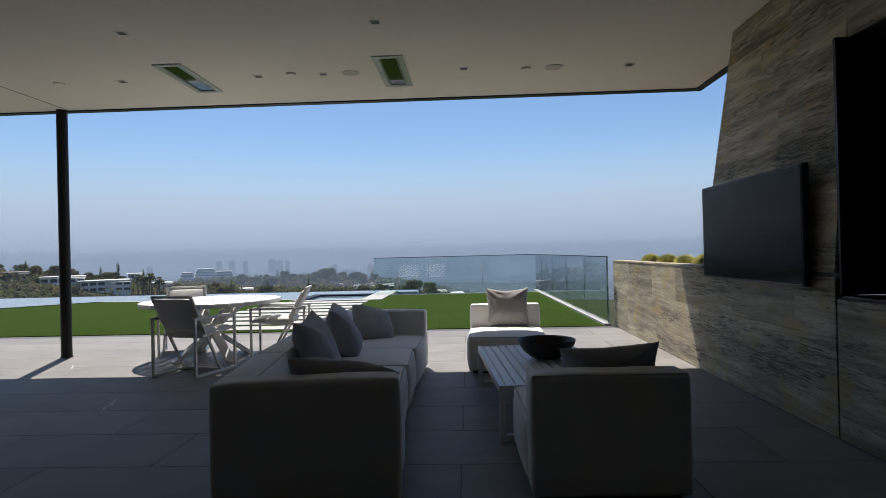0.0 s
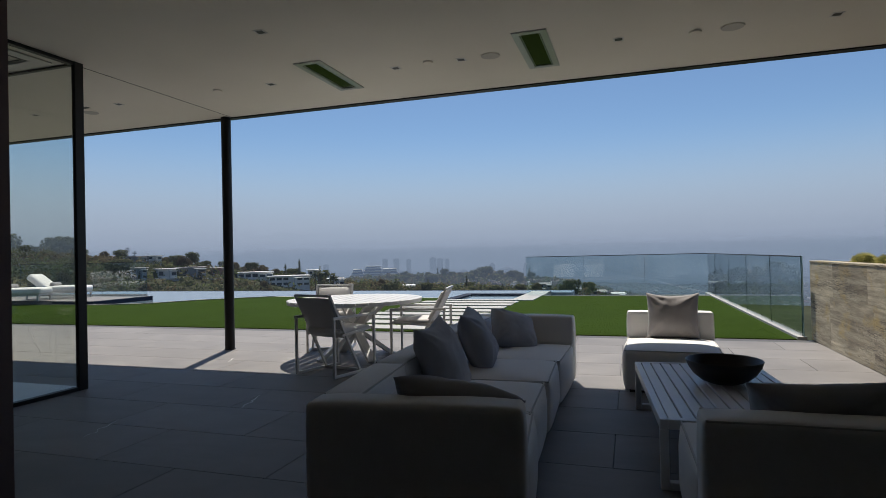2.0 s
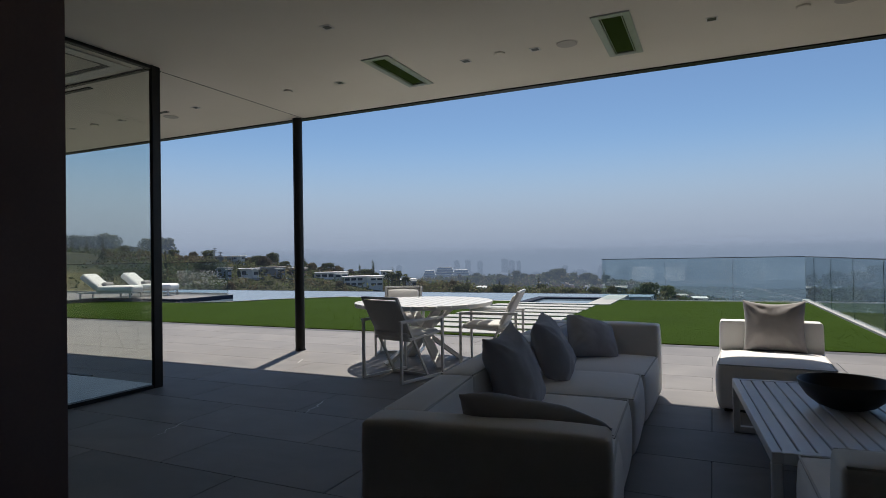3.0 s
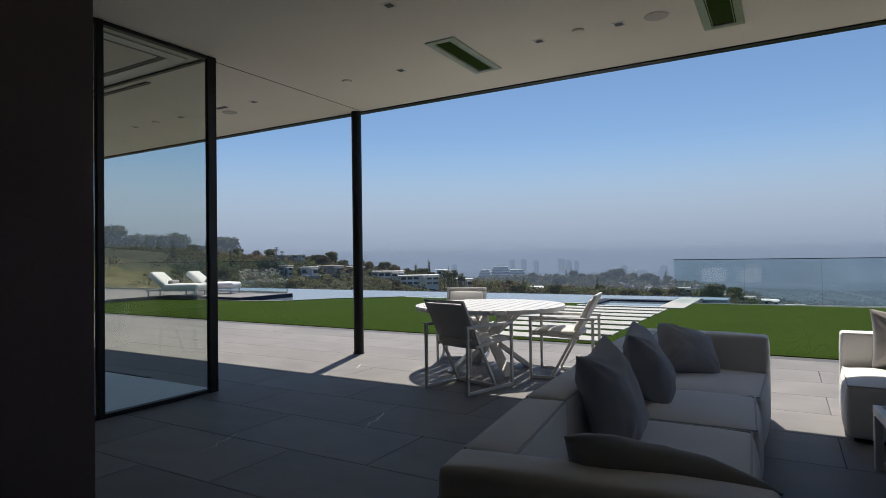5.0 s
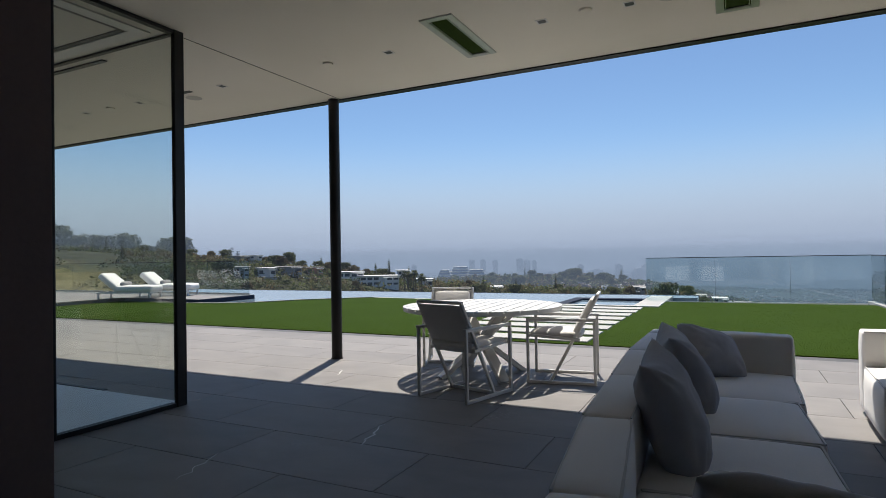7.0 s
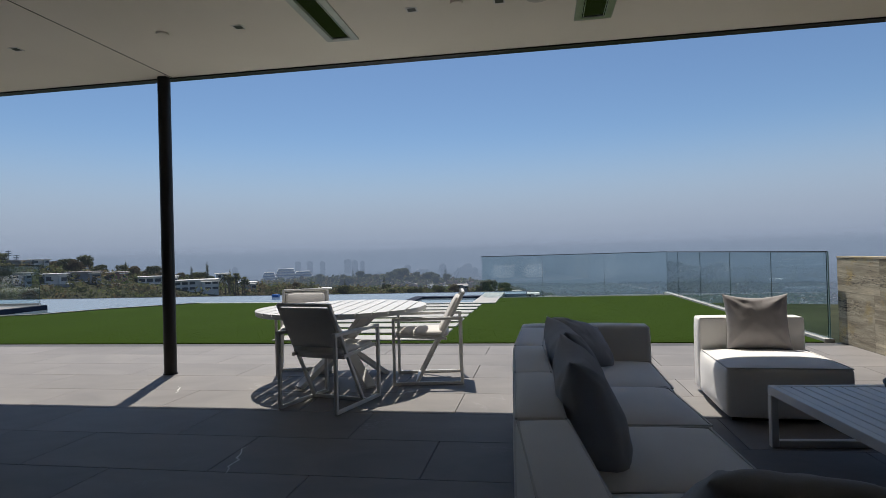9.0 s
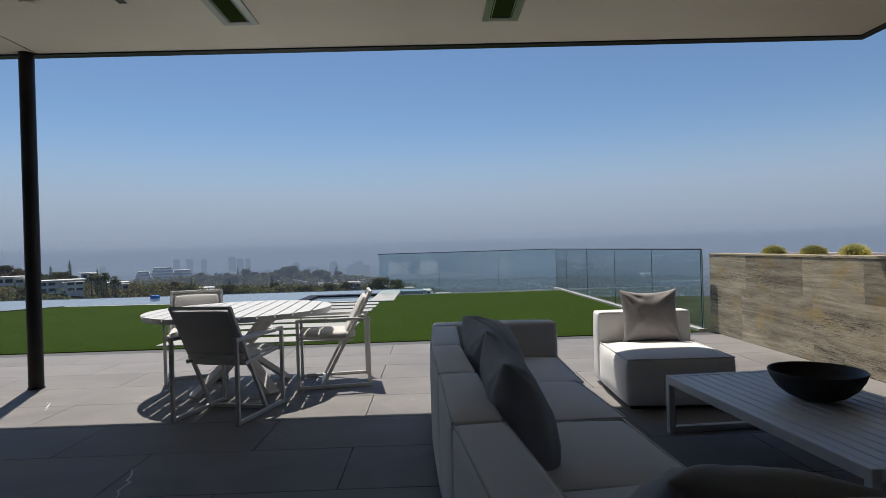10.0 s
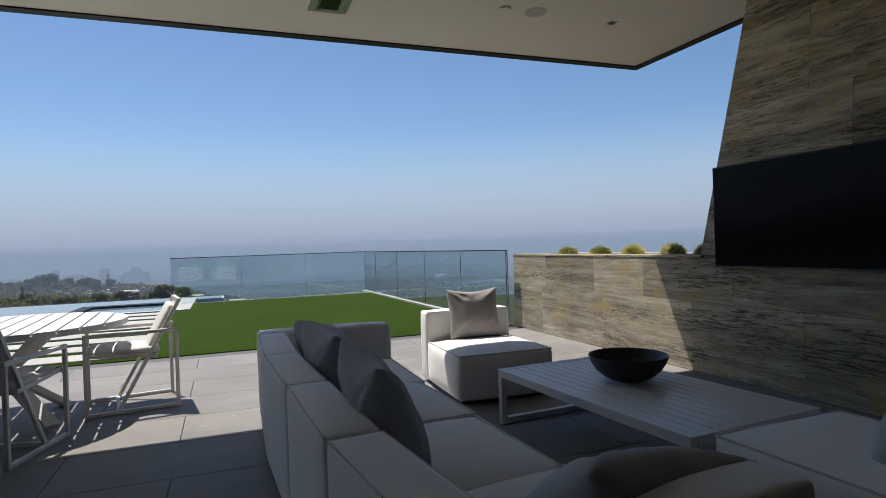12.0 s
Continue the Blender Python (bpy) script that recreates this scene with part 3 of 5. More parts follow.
# ---- glass balustrade ----
def rail_panel(name, a, b, z0, z1):
    """One frameless glass panel from a to b with a thin dark cap."""
    a, b = Vector((*a, 0)), Vector((*b, 0))
    t = thing(name, "frameless green-tinted glass railing panel with dark cap", "glass railing", Matrix.Translation(a), "glass railing panels")
    d = b - a
    gap = d.normalized() * 0.006
    mid = Vector((0, 0, (z0 + z1) / 2))
    pane = bar(bmesh.new(), gap + mid, d - gap + mid, 0.015, z1 - z0 - 0.012)
    part("pane", pane, RAIL_GLASS, t)
    part("cap", bar(bmesh.new(), Vector((0, 0, z1)), d + Vector((0, 0, z1)), 0.02, 0.016), BLACK_METAL, t, "slim dark metal cap")
    part("edge", bar(bmesh.new(), gap * 0.2 + mid, gap * 0.9 + mid, 0.009, z1 - z0 - 0.014), EDGE, t, "dark polished glass edge")
    part("shoe", bar(bmesh.new(), Vector((0, 0, z0 - 0.02)), d + Vector((0, 0, z0 - 0.02)), 0.05, 0.05), STEEL, t, "metal base shoe")
    return t


side_y = (9.4, 11.0, 12.75, 14.55, 16.35, 17.45)
for a, b in zip(side_y, side_y[1:]):
    rail_panel("glass_railing", (2.58 - 0.02 * (a - 9.4), a), (2.58 - 0.02 * (b - 9.4), b), -0.02, 1.055)
back_x = (2.42, 0.85, -0.72, -2.29)
for a, b in zip(back_x, back_x[1:]):
    rail_panel("glass_railing", (a, 17.45 - 0.09 * (2.42 - a)), (b, 17.45 - 0.09 * (2.42 - b)), -0.02, 1.058)
end_post = thing("railing_post", "slim pale green polished end of the glass railing", "railing post", pose(2.585, 9.375, 0))
part("shaft", bevelled(-0.006, 0.006, -0.008, 0.008, -0.01, 1.06, 0.002), PALE_EDGE, end_post)
structure("kerb_lawn", bar(bmesh.new(), (2.562, LAWN_Y + 0.004, -0.19), (2.4, 17.55, -0.19), 0.11, 0.44), PALE_STONE, "pale stone kerb beside the lawn")
structure("kerb_back", boxes((-2.4, 2.42, 16.76, 17.6, -0.6, -0.06)), CLOSING, "low strip behind the lawn")

# raised pool deck with its far railing
structure("deck_pool", boxes((-40.0, -13.8, 13.3, 15.4, -0.4, 0.1), (-40.0, -17.05, 11.1, 13.3, -0.4, 0.1), (-40.0, -22.05, 6.0, 11.1, -0.4, 0.1)), STONE, "pale raised stone pool deck")
structure("deck_face", boxes((-15.3, -13.77, 13.265, 13.297, -0.4, 0.085), (-13.797, -13.77, 13.3, 15.4, -0.4, 0.085)), POOL_TILE, "dark blue tiled face of the pool deck")
for k in range(6):
    rail_panel("glass_railing", (-13.9 - 1.8 * k, 15.3), (-15.7 - 1.8 * k, 15.3), 0.15, 1.16)


# ---- lounge furniture ----
SEAT, BACK, DEPTH, THICK = 0.365, 0.598, 0.9, 0.18


def lounge_seat(name, label, w, m, arm=0, group="white modular lounge", depth=DEPTH, seed=0):
    """A modular seat: back along its -y side, seat to +y, origin at the middle of the back's foot; arm -1 or 1 adds a side on that end."""
    t = thing(name, label, "sofa", m, group)
    x0, x1 = -w / 2, w / 2
    part("plinth", bevelled(x0 + 0.04, x1 - 0.04, 0.04, depth - 0.05, 0.0, 0.035, 0.004), SATIN_BLACK, t, "recessed dark plinth")
    inner0, inner1 = x0 + (THICK if arm < 0 else 0), x1 - (THICK if arm > 0 else 0)
    part("backrest", padded(inner0 + 0.003, inner1 - 0.003, 0, THICK, 0.03, BACK, 0.022, 0.008, seed), WHITE_CLOTH, t, "", True)
    cushion = part("seat", padded(inner0 + 0.004, inner1 - 0.004, THICK + 0.002, depth, 0.03, SEAT - 0.012, 0.026, 0.026, seed + 2, 9), WHITE_CLOTH, t, "", True)
    z = SEAT - 0.012
    welt = [(inner0 + 0.012, THICK + 0.02, z), (inner0 + 0.009, depth - 0.006, z), (inner1 - 0.009, depth - 0.006, z), (inner1 - 0.012, THICK + 0.02, z)]
    part("piping", seam(bmesh.new(), welt), PIPING, cushion)
    z = BACK - 0.004
    part("piping", seam(seam(bmesh.new(), [(inner0 + 0.012, 0.008, z), (inner1 - 0.012, 0.008, z)]), [(inner0 + 0.012, THICK - 0.008, z), (inner1 - 0.012, THICK - 0.008, z)]), PIPING, t, "piped seam")
    if arm:
        a0, a1 = (x0, x0 + THICK) if arm < 0 else (x1 - THICK, x1)
        part("armrest", padded(a0 + 0.002, a1 - 0.002, 0.0, depth + 0.004, 0.03, BACK + 0.004, 0.022, 0.01, seed + 3), WHITE_CLOTH, t, "", True)
    return t


# run of four modules with its back to the dining table, facing the coffee table
lounge_seat("corner_sofa_unit", "off-white canvas corner sofa unit with wrinkled seat", 0.895, pose(-0.806, 3.368, 0, 0, 0, -83.6), 1, seed=1, depth=0.862)
lounge_seat("middle_sofa_unit", "off-white canvas armless sofa unit", 0.755, pose(-0.876, 4.194, 0, 0, 0, -87.6), seed=5, depth=0.855)
lounge_seat("middle_sofa_unit", "off-white canvas armless sofa unit", 0.77, pose(-0.914, 4.96, 0, 0, 0, -87.2), seed=9, depth=0.88)
lounge_seat("corner_sofa_unit", "off-white canvas corner sofa unit at the terrace edge", 1.01, pose(-0.922, 5.86, 0, 0, 0, -91.2), -1, seed=13, depth=0.905)
lounge_seat("lounge_chair", "off-white canvas armless lounge chair facing the lawn", 0.745, pose(1.09, 3.05, 0, 0, 0, 1), seed=17, group="white armless chairs", depth=0.87)
lounge_seat("lounge_chair", "off-white canvas armless lounge chair in half sun", 0.76, pose(0.835, 6.86, 0, 0, 0, 178), seed=21, group="white armless chairs", depth=0.94)


def cushion(label, w, h, t, m, cloth, seed, soft=0.0):
    ob = new("scatter_cushion", mesh_of("scatter_cushion", pillow_mesh(w, h, t, seed, soft), cloth, True))
    ob.matrix_basis = m
    return tagged(ob, label, "cushion", "scatter cushions")


cushion("charcoal linen cushion propped against the sofa back", 0.51, 0.49, 0.21, pose(-0.59, 4.2, 0.556, 21, 4, -88), DARK_CLOTH, 1)
cushion("charcoal linen cushion leaning beside another", 0.5, 0.46, 0.22, pose(-0.6, 5.07, 0.556, 24, 3, -80), DARK_CLOTH, 2)
cushion("charcoal linen cushion slumped in the sofa corner", 0.43, 0.43, 0.24, pose(-0.5, 5.95, 0.505, 46, -16, 214), DARK_CLOTH, 3, 0.09)
cushion("charcoal linen cushion slumped low by the armrest", 0.56, 0.46, 0.24, pose(-0.22, 3.285, 0.49, 46, 9, 8), DARK_CLOTH, 4, 0.03)
cushion("taupe velvet cushion upright on the lounge chair", 0.46, 0.43, 0.18, pose(0.855, 6.63, 0.572, 12, 0, 176), GREY_CLOTH, 5)
cushion("charcoal cushion leaning on the chair back", 0.5, 0.4, 0.19, pose(1.15, 3.35, 0.52, 24, -3, 0), DARK_CLOTH, 6)


def coffee_table():
    w, l, h = 0.82, 1.54, 0.348
    t = thing("coffee_table", "low white slatted metal coffee table", "coffee table", pose(0.972, 4.735, 0, 0, 0, 4))
    for x in (-w / 2 + 0.02, w / 2 - 0.02):
        part("edge_rail", one_bar((x, -l / 2, h - 0.025), (x, l / 2, h - 0.025), 0.04, 0.05), TABLE_METAL, t)
    for y in (-l / 2 + 0.02, l / 2 - 0.02):
        part("end_rail", one_bar((-w / 2 + 0.04, y, h - 0.025), (w / 2 - 0.04, y, h - 0.025), 0.04, 0.05), TABLE_METAL, t)
        part("floor_rail", one_bar((-w / 2 + 0.04, y, 0.02), (w / 2 - 0.04, y, 0.02), 0.04, 0.04), TABLE_METAL, t)
        for x in (-w / 2 + 0.02, w / 2 - 0.02):
            part("leg", one_bar((x, y, 0), (x, y, h - 0.05), 0.04, 0.04), TABLE_METAL, t)
    n = 11
    pitch = (w - 0.084) / n
    for k in range(n):
        x = -w / 2 + 0.042 + pitch * (k + 0.5)
        part("slat", one_bar((x, -l / 2 + 0.042, h - 0.011), (x, l / 2 - 0.042, h - 0.011), pitch - 0.009, 0.018), TABLE_METAL, t)
    for y in (-0.35, 0.35):
        part("bearer", one_bar((-w / 2 + 0.04, y, h - 0.035), (w / 2 - 0.04, y, h - 0.035), 0.03, 0.026), TABLE_METAL, t)


coffee_table()
bowl = thing("bowl", "wide dark glazed bowl on the coffee table", "bowl", pose(1.035, 4.85, 0.3485))
part("shell", lathe([(0.07, 0.0), (0.085, 0.002), (0.135, 0.022), (0.18, 0.06), (0.209, 0.105), (0.222, 0.142), (0.219, 0.146), (0.214, 0.143), (0.2, 0.106), (0.17, 0.066), (0.125, 0.033), (0.06, 0.018), (0.0001, 0.016)], 56), BOWL_BLACK, bowl, smooth=True)


# ---- dining set ----
TABLE = (-2.6, 7.08)


def round_slat(x0, x1, r, z0, z1):
    """A board of a round top: straight sides, ends cut on the circle."""
    bm = bmesh.new()
    xs = [x0 + (x1 - x0) * k / 6 for k in range(7)]
    loop = [(x, math.sqrt(max(0.0, r * r - x * x))) for x in xs] + [(x, -math.sqrt(max(0.0, r * r - x * x))) for x in xs[::-1]]
    low, top = [bm.verts.new((x, y, z0)) for x, y in loop], [bm.verts.new((x, y, z1)) for x, y in loop]
    bm.faces.new(low[::-1])
    bm.faces.new(top)
    for i in range(len(loop)):
        k = (i + 1) % len(loop)
        bm.faces.new((low[i], low[k], top[k], top[i]))
    bmesh.ops.remove_doubles(bm, verts=bm.verts, dist=1e-4)
    bmesh.ops.recalc_face_normals(bm, faces=bm.faces)
    return bm


def dining_table():
    r, h = 0.785, 0.69
    t = thing("dining_table", "round white slatted metal table with crossed legs", "dining table", pose(*TABLE, 0, 0, 0, 4))
    part("apron", lathe([(r - 0.03, h - 0.042), (r - 0.004, h - 0.042), (r - 0.004, h - 0.019), (r - 0.03, h - 0.019)], 72, True), WHITE_METAL, t, "white rim under the boards")
    n = 13
    pitch = 2 * r / n
    for k in range(n):
        x0 = -r + pitch * k
        part("slat", round_slat(x0 + (0.0065 if k else 0.0005), x0 + pitch - (0.0065 if k < n - 1 else 0.0005), r, h - 0.0185, h), WHITE_METAL, t)
    for y in (-0.3, 0.3):
        part("bearer", one_bar((-0.66, y, h - 0.034), (0.66, y, h - 0.034), 0.06, 0.03), WHITE_METAL, t)
    for k in range(4):
        a = math.pi / 4 + k * math.pi / 2
        c, s = math.cos(a), math.sin(a)
        part("leg", one_bar((0.46 * c, 0.46 * s, 0.0), (-0.4 * c, -0.4 * s, h - 0.05), 0.1, 0.045, (c, s, 0)), WHITE_METAL, t)
    part("hub", lathe([(0.05, 0.29), (0.05, 0.36)], 24), WHITE_METAL, t)


def dining_chair():
    """A sling chair facing +y, its origin on the floor under the seat's middle."""
    w, d, arm, q = 0.52, 0.6, 0.595, 0.026
    t = thing("dining_chair", "white metal sling armchair with padded seat", "chair", None, "chairs round the dining table")
    for x in (-w / 2, w / 2):
        part("front_post", one_bar((x, d / 2, 0), (x, d / 2, arm), q, q), WHITE_METAL, t)
        part("rear_post", one_bar((x, -d / 2, 0), (x, -d / 2, arm - q), q, q), WHITE_METAL, t)
        part("armrest", one_bar((x, -d / 2 - 0.02, arm - q / 2), (x, d / 2 - q / 2, arm - q / 2), 0.034, q), WHITE_METAL, t)
        part("floor_rail", one_bar((x, -d / 2, q / 2), (x, d / 2, q / 2), q, q), WHITE_METAL, t)
        s = x * 0.9
        part("back_bar", one_bar((s, 0.1, q / 2), (s, -d / 2 - 0.03, 0.81), q, q), WHITE_METAL, t)
        part("seat_bar", one_bar((s, -0.17, 0.40), (s, d / 2 - 0.01, 0.435), q, q), WHITE_METAL, t)
    part("cross_bar", one_bar((-w / 2, 0.1, q / 2 + 0.006), (w / 2, 0.1, q / 2 + 0.006), q, q), WHITE_METAL, t)
    part("seat_rail", one_bar((-w / 2, d / 2 - 0.012, 0.43), (w / 2, d / 2 - 0.012, 0.43), q, q), WHITE_METAL, t)
    part("head_rail", one_bar((-w * 0.45, -d / 2 - 0.03, 0.803), (w * 0.45, -d / 2 - 0.03, 0.803), q, q), WHITE_METAL, t)
    sling = part("sling", padded(-w * 0.42, w * 0.42, -0.006, 0.006, -0.24, 0.22, 0.004, 0.004, 3, 5), SLING, t, "taut pale sling back", True)
    tilt = math.degrees(math.atan2(0.43, 0.8))
    sling.matrix_basis = pose(0, -0.222, 0.585, tilt, 0, 0)
    pad = part("back_pad", padded(-w * 0.38, w * 0.38, -0.02, 0.02, -0.2, 0.2, 0.018, 0.012, 4, 5), PAD_CLOTH, t, "padded back cushion", True)
    pad.matrix_basis = pose(0, -0.19, 0.585, tilt, 0, 0)
    part("seat", padded(-w * 0.43, w * 0.43, -0.18, d / 2 - 0.02, 0.415, 0.465, 0.022, 0.012, 6, 6), PAD_CLOTH, t, "padded seat cushion", True)
    return t


dining_table()
first_chair = dining_chair()
first_chair.matrix_basis = pose(-2.43, 6.28, 0, 0, 0, -15)
copy_thing(first_chair, pose(-1.81, 7.19, 0, 0, 0, 99))
copy_thing(first_chair, pose(-3.2, 7.6, 0, 0, 0, 200))


# ---- television on the chimney ----
def television():
    t = thing("television", "large black flat television on a wall arm", "television", pose(2.6, 4.92, 1.305, 0, 0, 0))
    w, h = 1.58, 0.8
    part("casing", bevelled(-0.012, 0.035, -w / 2, w / 2, -h / 2, h / 2, 0.006), SATIN_BLACK, t)
    part("screen", bevelled(-0.016, -0.0125, -w / 2 + 0.012, w / 2 - 0.012, -h / 2 + 0.016, h / 2 - 0.012, 0.001, 1), BLACK_GLOSS, t, "black glossy screen")
    part("bezel", boxes((-0.0165, -0.0125, -w / 2 + 0.001, w / 2 - 0.001, -h / 2 + 0.002, -h / 2 + 0.015)), SATIN_BLACK, t, "thin black lower edge")
    part("mount", bevelled(0.034, 0.115, -0.2, 0.2, -0.15, 0.15, 0.006), BLACK_METAL, t, "black wall bracket")


television()


# ---- fittings in the soffit ----
def heater(x0, x1, y0, y1):
    t = thing("ceiling_heater", "flush steel framed radiant heater in the soffit", "ceiling heater", pose((x0 + x1) / 2, (y0 + y1) / 2, CEIL), "soffit heaters")
    w, l, f = (x1 - x0) / 2, (y1 - y0) / 2, 0.06
    for x in (-w, w - f):
        part("frame", bevelled(x, x + f, -l, l, -0.012, 0.004, 0.003, 1), STEEL, t, "steel trim")
    for y in (-l, l - f):
        part("frame", bevelled(-w + f, w - f, y, y + f, -0.012, 0.004, 0.003, 1), STEEL, t, "steel trim")
    part("panel", boxes((-w + f, w - f, -l + f, l - f, -0.004, 0.003)), MIRROR_DARK, t, "dark mirror-like panel")
    for x in (-w + f + 0.008, w - f - 0.014):
        part("strip", boxes((x, x + 0.006, -l + f + 0.01, l - f - 0.01, -0.009, -0.004)), STEEL, t)


heater(-2.555, -2.265, 5.77, 6.74)
heater(-0.43, -0.128, 5.775, 6.775)


def downlight(x, y):
    t = thing("downlight", "small square white recessed downlight", "downlight", pose(x, y, CEIL), "soffit downlights")
    w = 0.045
    for a in (-w, w - 0.012):
        part("trim", boxes((a, a + 0.012, -w, w, -0.004, 0.003)), WHITE_METAL, t)
        part("trim", boxes((-w + 0.012, w - 0.012, a, a + 0.012, -0.004, 0.003)), WHITE_METAL, t)
    part("aperture", boxes((-w + 0.012, w - 0.012, -w + 0.012, w - 0.012, -0.002, 0.003)), SATIN_BLACK, t, "dark light opening")
    return t


for x, y in ((-2.37, 4.99), (-0.26, 4.98), (-3.14, 6.265), (-1.69, 6.265), (-1.01, 6.265), (0.445, 6.265), (2.14, 6.34), (-5.25, 6.27), (-6.6, 6.27), (-7.6, 6.27)):
    downlight(x, y)


def speaker(x, y):
    t = thing("ceiling_speaker", "round flush grey soffit loudspeaker", "ceiling speaker", pose(x, y, CEIL), "soffit loudspeakers")
    part("grille", lathe([(0.09, 0.003), (0.09, -0.005), (0.085, -0.007), (0.001, -0.007)], 40), GRILLE, t, "grey mesh grille")
    part("ring", lathe([(0.096, 0.003), (0.096, -0.004), (0.091, -0.004), (0.091, 0.003)], 40, True), PLASTER, t)


for x, y in ((-0.72, 6.26), (1.37, 6.32), (-5.88, 6.44)):
    speaker(x, y)
for x, y in ((-3.81, 6.24), (-1.33, 6.21), (1.08, 6.32), (-7.1, 6.25)):
    t = thing("sprinkler_cover", "small round white sprinkler cover plate", "sprinkler", pose(x, y, CEIL), "sprinkler covers")
    part("plate", lathe([(0.05, 0.002), (0.05, -0.012), (0.046, -0.016), (0.001, -0.016)], 28), PLASTER, t)
vent = thing("air_slot", "narrow black linear air slot in the soffit", "air slot", pose(-5.78, 6.24, CEIL))
part("slot", boxes((-0.09, 0.09, -0.03, 0.03, -0.004, 0.003)), BLACK_METAL, vent)


# ---- planter cacti ----
def cactus(seed):
    """A barrel cactus: a ribbed ball with sprays of golden spines."""
    rng = random.Random(seed)
    t = thing("barrel_cactus", "round golden spined barrel cactus in gravel", "cactus", None, "cacti in the planter")
    body = bmesh.new()
    bmesh.ops.create_uvsphere(body, u_segments=36, v_segments=14, radius=0.105)
    for v in body.verts:
        a = math.atan2(v.co.y, v.co.x)
        v.co *= 1 + 0.06 * math.cos(18 * a)
        v.co.z = v.co.z * 0.85 + 0.07
    part("body", body, LEAF_LIGHT, t, "green ribbed body", True)
    spines = bmesh.new()
    for _ in range(1300):
        a, e = rng.uniform(0, 2 * math.pi), math.asin(rng.uniform(-0.15, 1))
        n = Vector((math.cos(a) * math.cos(e), math.sin(a) * math.cos(e), math.sin(e)))
        p = Vector((n.x * 0.105, n.y * 0.105, n.z * 0.09 + 0.07))
        q = p + (n + Vector([rng.uniform(-0.7, 0.7) for _ in range(3)])).normalized() * rng.uniform(0.025, 0.05)
        s = n.orthogonal().normalized() * 0.003
        spines.faces.new([spines.verts.new(c) for c in (p - s, p + s, q)])
    part("spines", spines, CACTUS, t, "dense golden spines")
    return t


first_cactus = cactus(3)
first_cactus.matrix_basis = pose(2.95, 8.4, 0.915)
for i, y in enumerate((7.72, 7.15, 6.57, 6.13)):
    copy_thing(first_cactus, pose(2.95, y, 0.915, 0, 0, 40 * i))


# ---- pool loungers ----
def sun_lounger():
    """A chaise along +y (feet at +y), its origin on the deck."""
    t = thing("sun_lounger", "white pool lounger with raised back and small pillow", "sun lounger", None, "pool loungers")
    for x in (-0.36, 0.36):
        part("frame", one_bar((x, -0.95, 0.2), (x, 0.95, 0.2), 0.04, 0.05), WHITE_METAL, t)
        for y in (-0.85, 0.9):
            part("leg", one_bar((x, y, 0), (x, y, 0.18), 0.05, 0.05), WHITE_METAL, t)
    for y in (-0.93, 0.93):
        part("frame", one_bar((-0.36, y, 0.2), (0.36, y, 0.2), 0.04, 0.05), WHITE_METAL, t)
    part("mattress", padded(-0.38, 0.38, -0.3, 0.98, 0.225, 0.42, 0.06, 0.025, 2), WHITE_CLOTH, t, "thick white mattress", True)
    back = part("backrest", padded(-0.38, 0.38, 0.0, 0.72, -0.1, 0.1, 0.06, 0.025, 4), WHITE_CLOTH, t, "raised white back cushion", True)
    back.matrix_basis = pose(0, -0.26, 0.34, 180 - 40, 0, 0)
    small = part("pillow", padded(-0.25, 0.25, -0.08, 0.08, 0.42, 0.55, 0.06, 0.02, 6), GREY_CLOTH, t, "small taupe pillow", True)
    small.matrix_basis = pose(0, -0.1, 0.0)
    return t


first_lounger = sun_lounger()
first_lounger.matrix_basis = pose(-16.65, 13.2, 0.102, 0, 0, -66)
first_lounger.scale = (0.88, 0.88, 0.88)
copy_thing(first_lounger, pose(-16.45, 14.4, 0.102, 0, 0, -66))


# ---- land, woods, houses and haze ----
EYE = Vector((0, 1.5, 1.2))


def polar(az, r, z=0.0):
    """A place at az degrees left of straight ahead and r metres off."""
    return Vector((EYE.x - r * math.sin(radians(az)), EYE.y + r * math.cos(radians(az)), z))


def bump_at(x, mid, width):
    return math.exp(-(((x - mid) / width) ** 2))


def profile(table, az):
    """Linear between (degrees, value) pairs."""
    return float(np.interp(az, [a for a, _ in table], [v for _, v in table]))


NEAR_RIDGE = ((-180, -9), (-8, -8.5), (-3, -6.4), (2, -4.8), (6, -4.2), (12, -3.95), (20, -3.7), (26, -3.2), (31, -2.3), (36, -1.35), (42, -0.5), (48, 0.0), (54, 0.5), (62, 1.5), (80, 3), (120, 1), (180, -9))
FAR_RIDGE = ((-180, -8), (-5, -6), (2, -4.0), (7, -3.0), (12, -2.45), (20, -2.35), (27, -2.4), (34, -3), (45, -2), (49, -0.4), (53, 0.3), (58, 0.9), (63, 1.1), (75, 2), (120, 1), (180, -8))


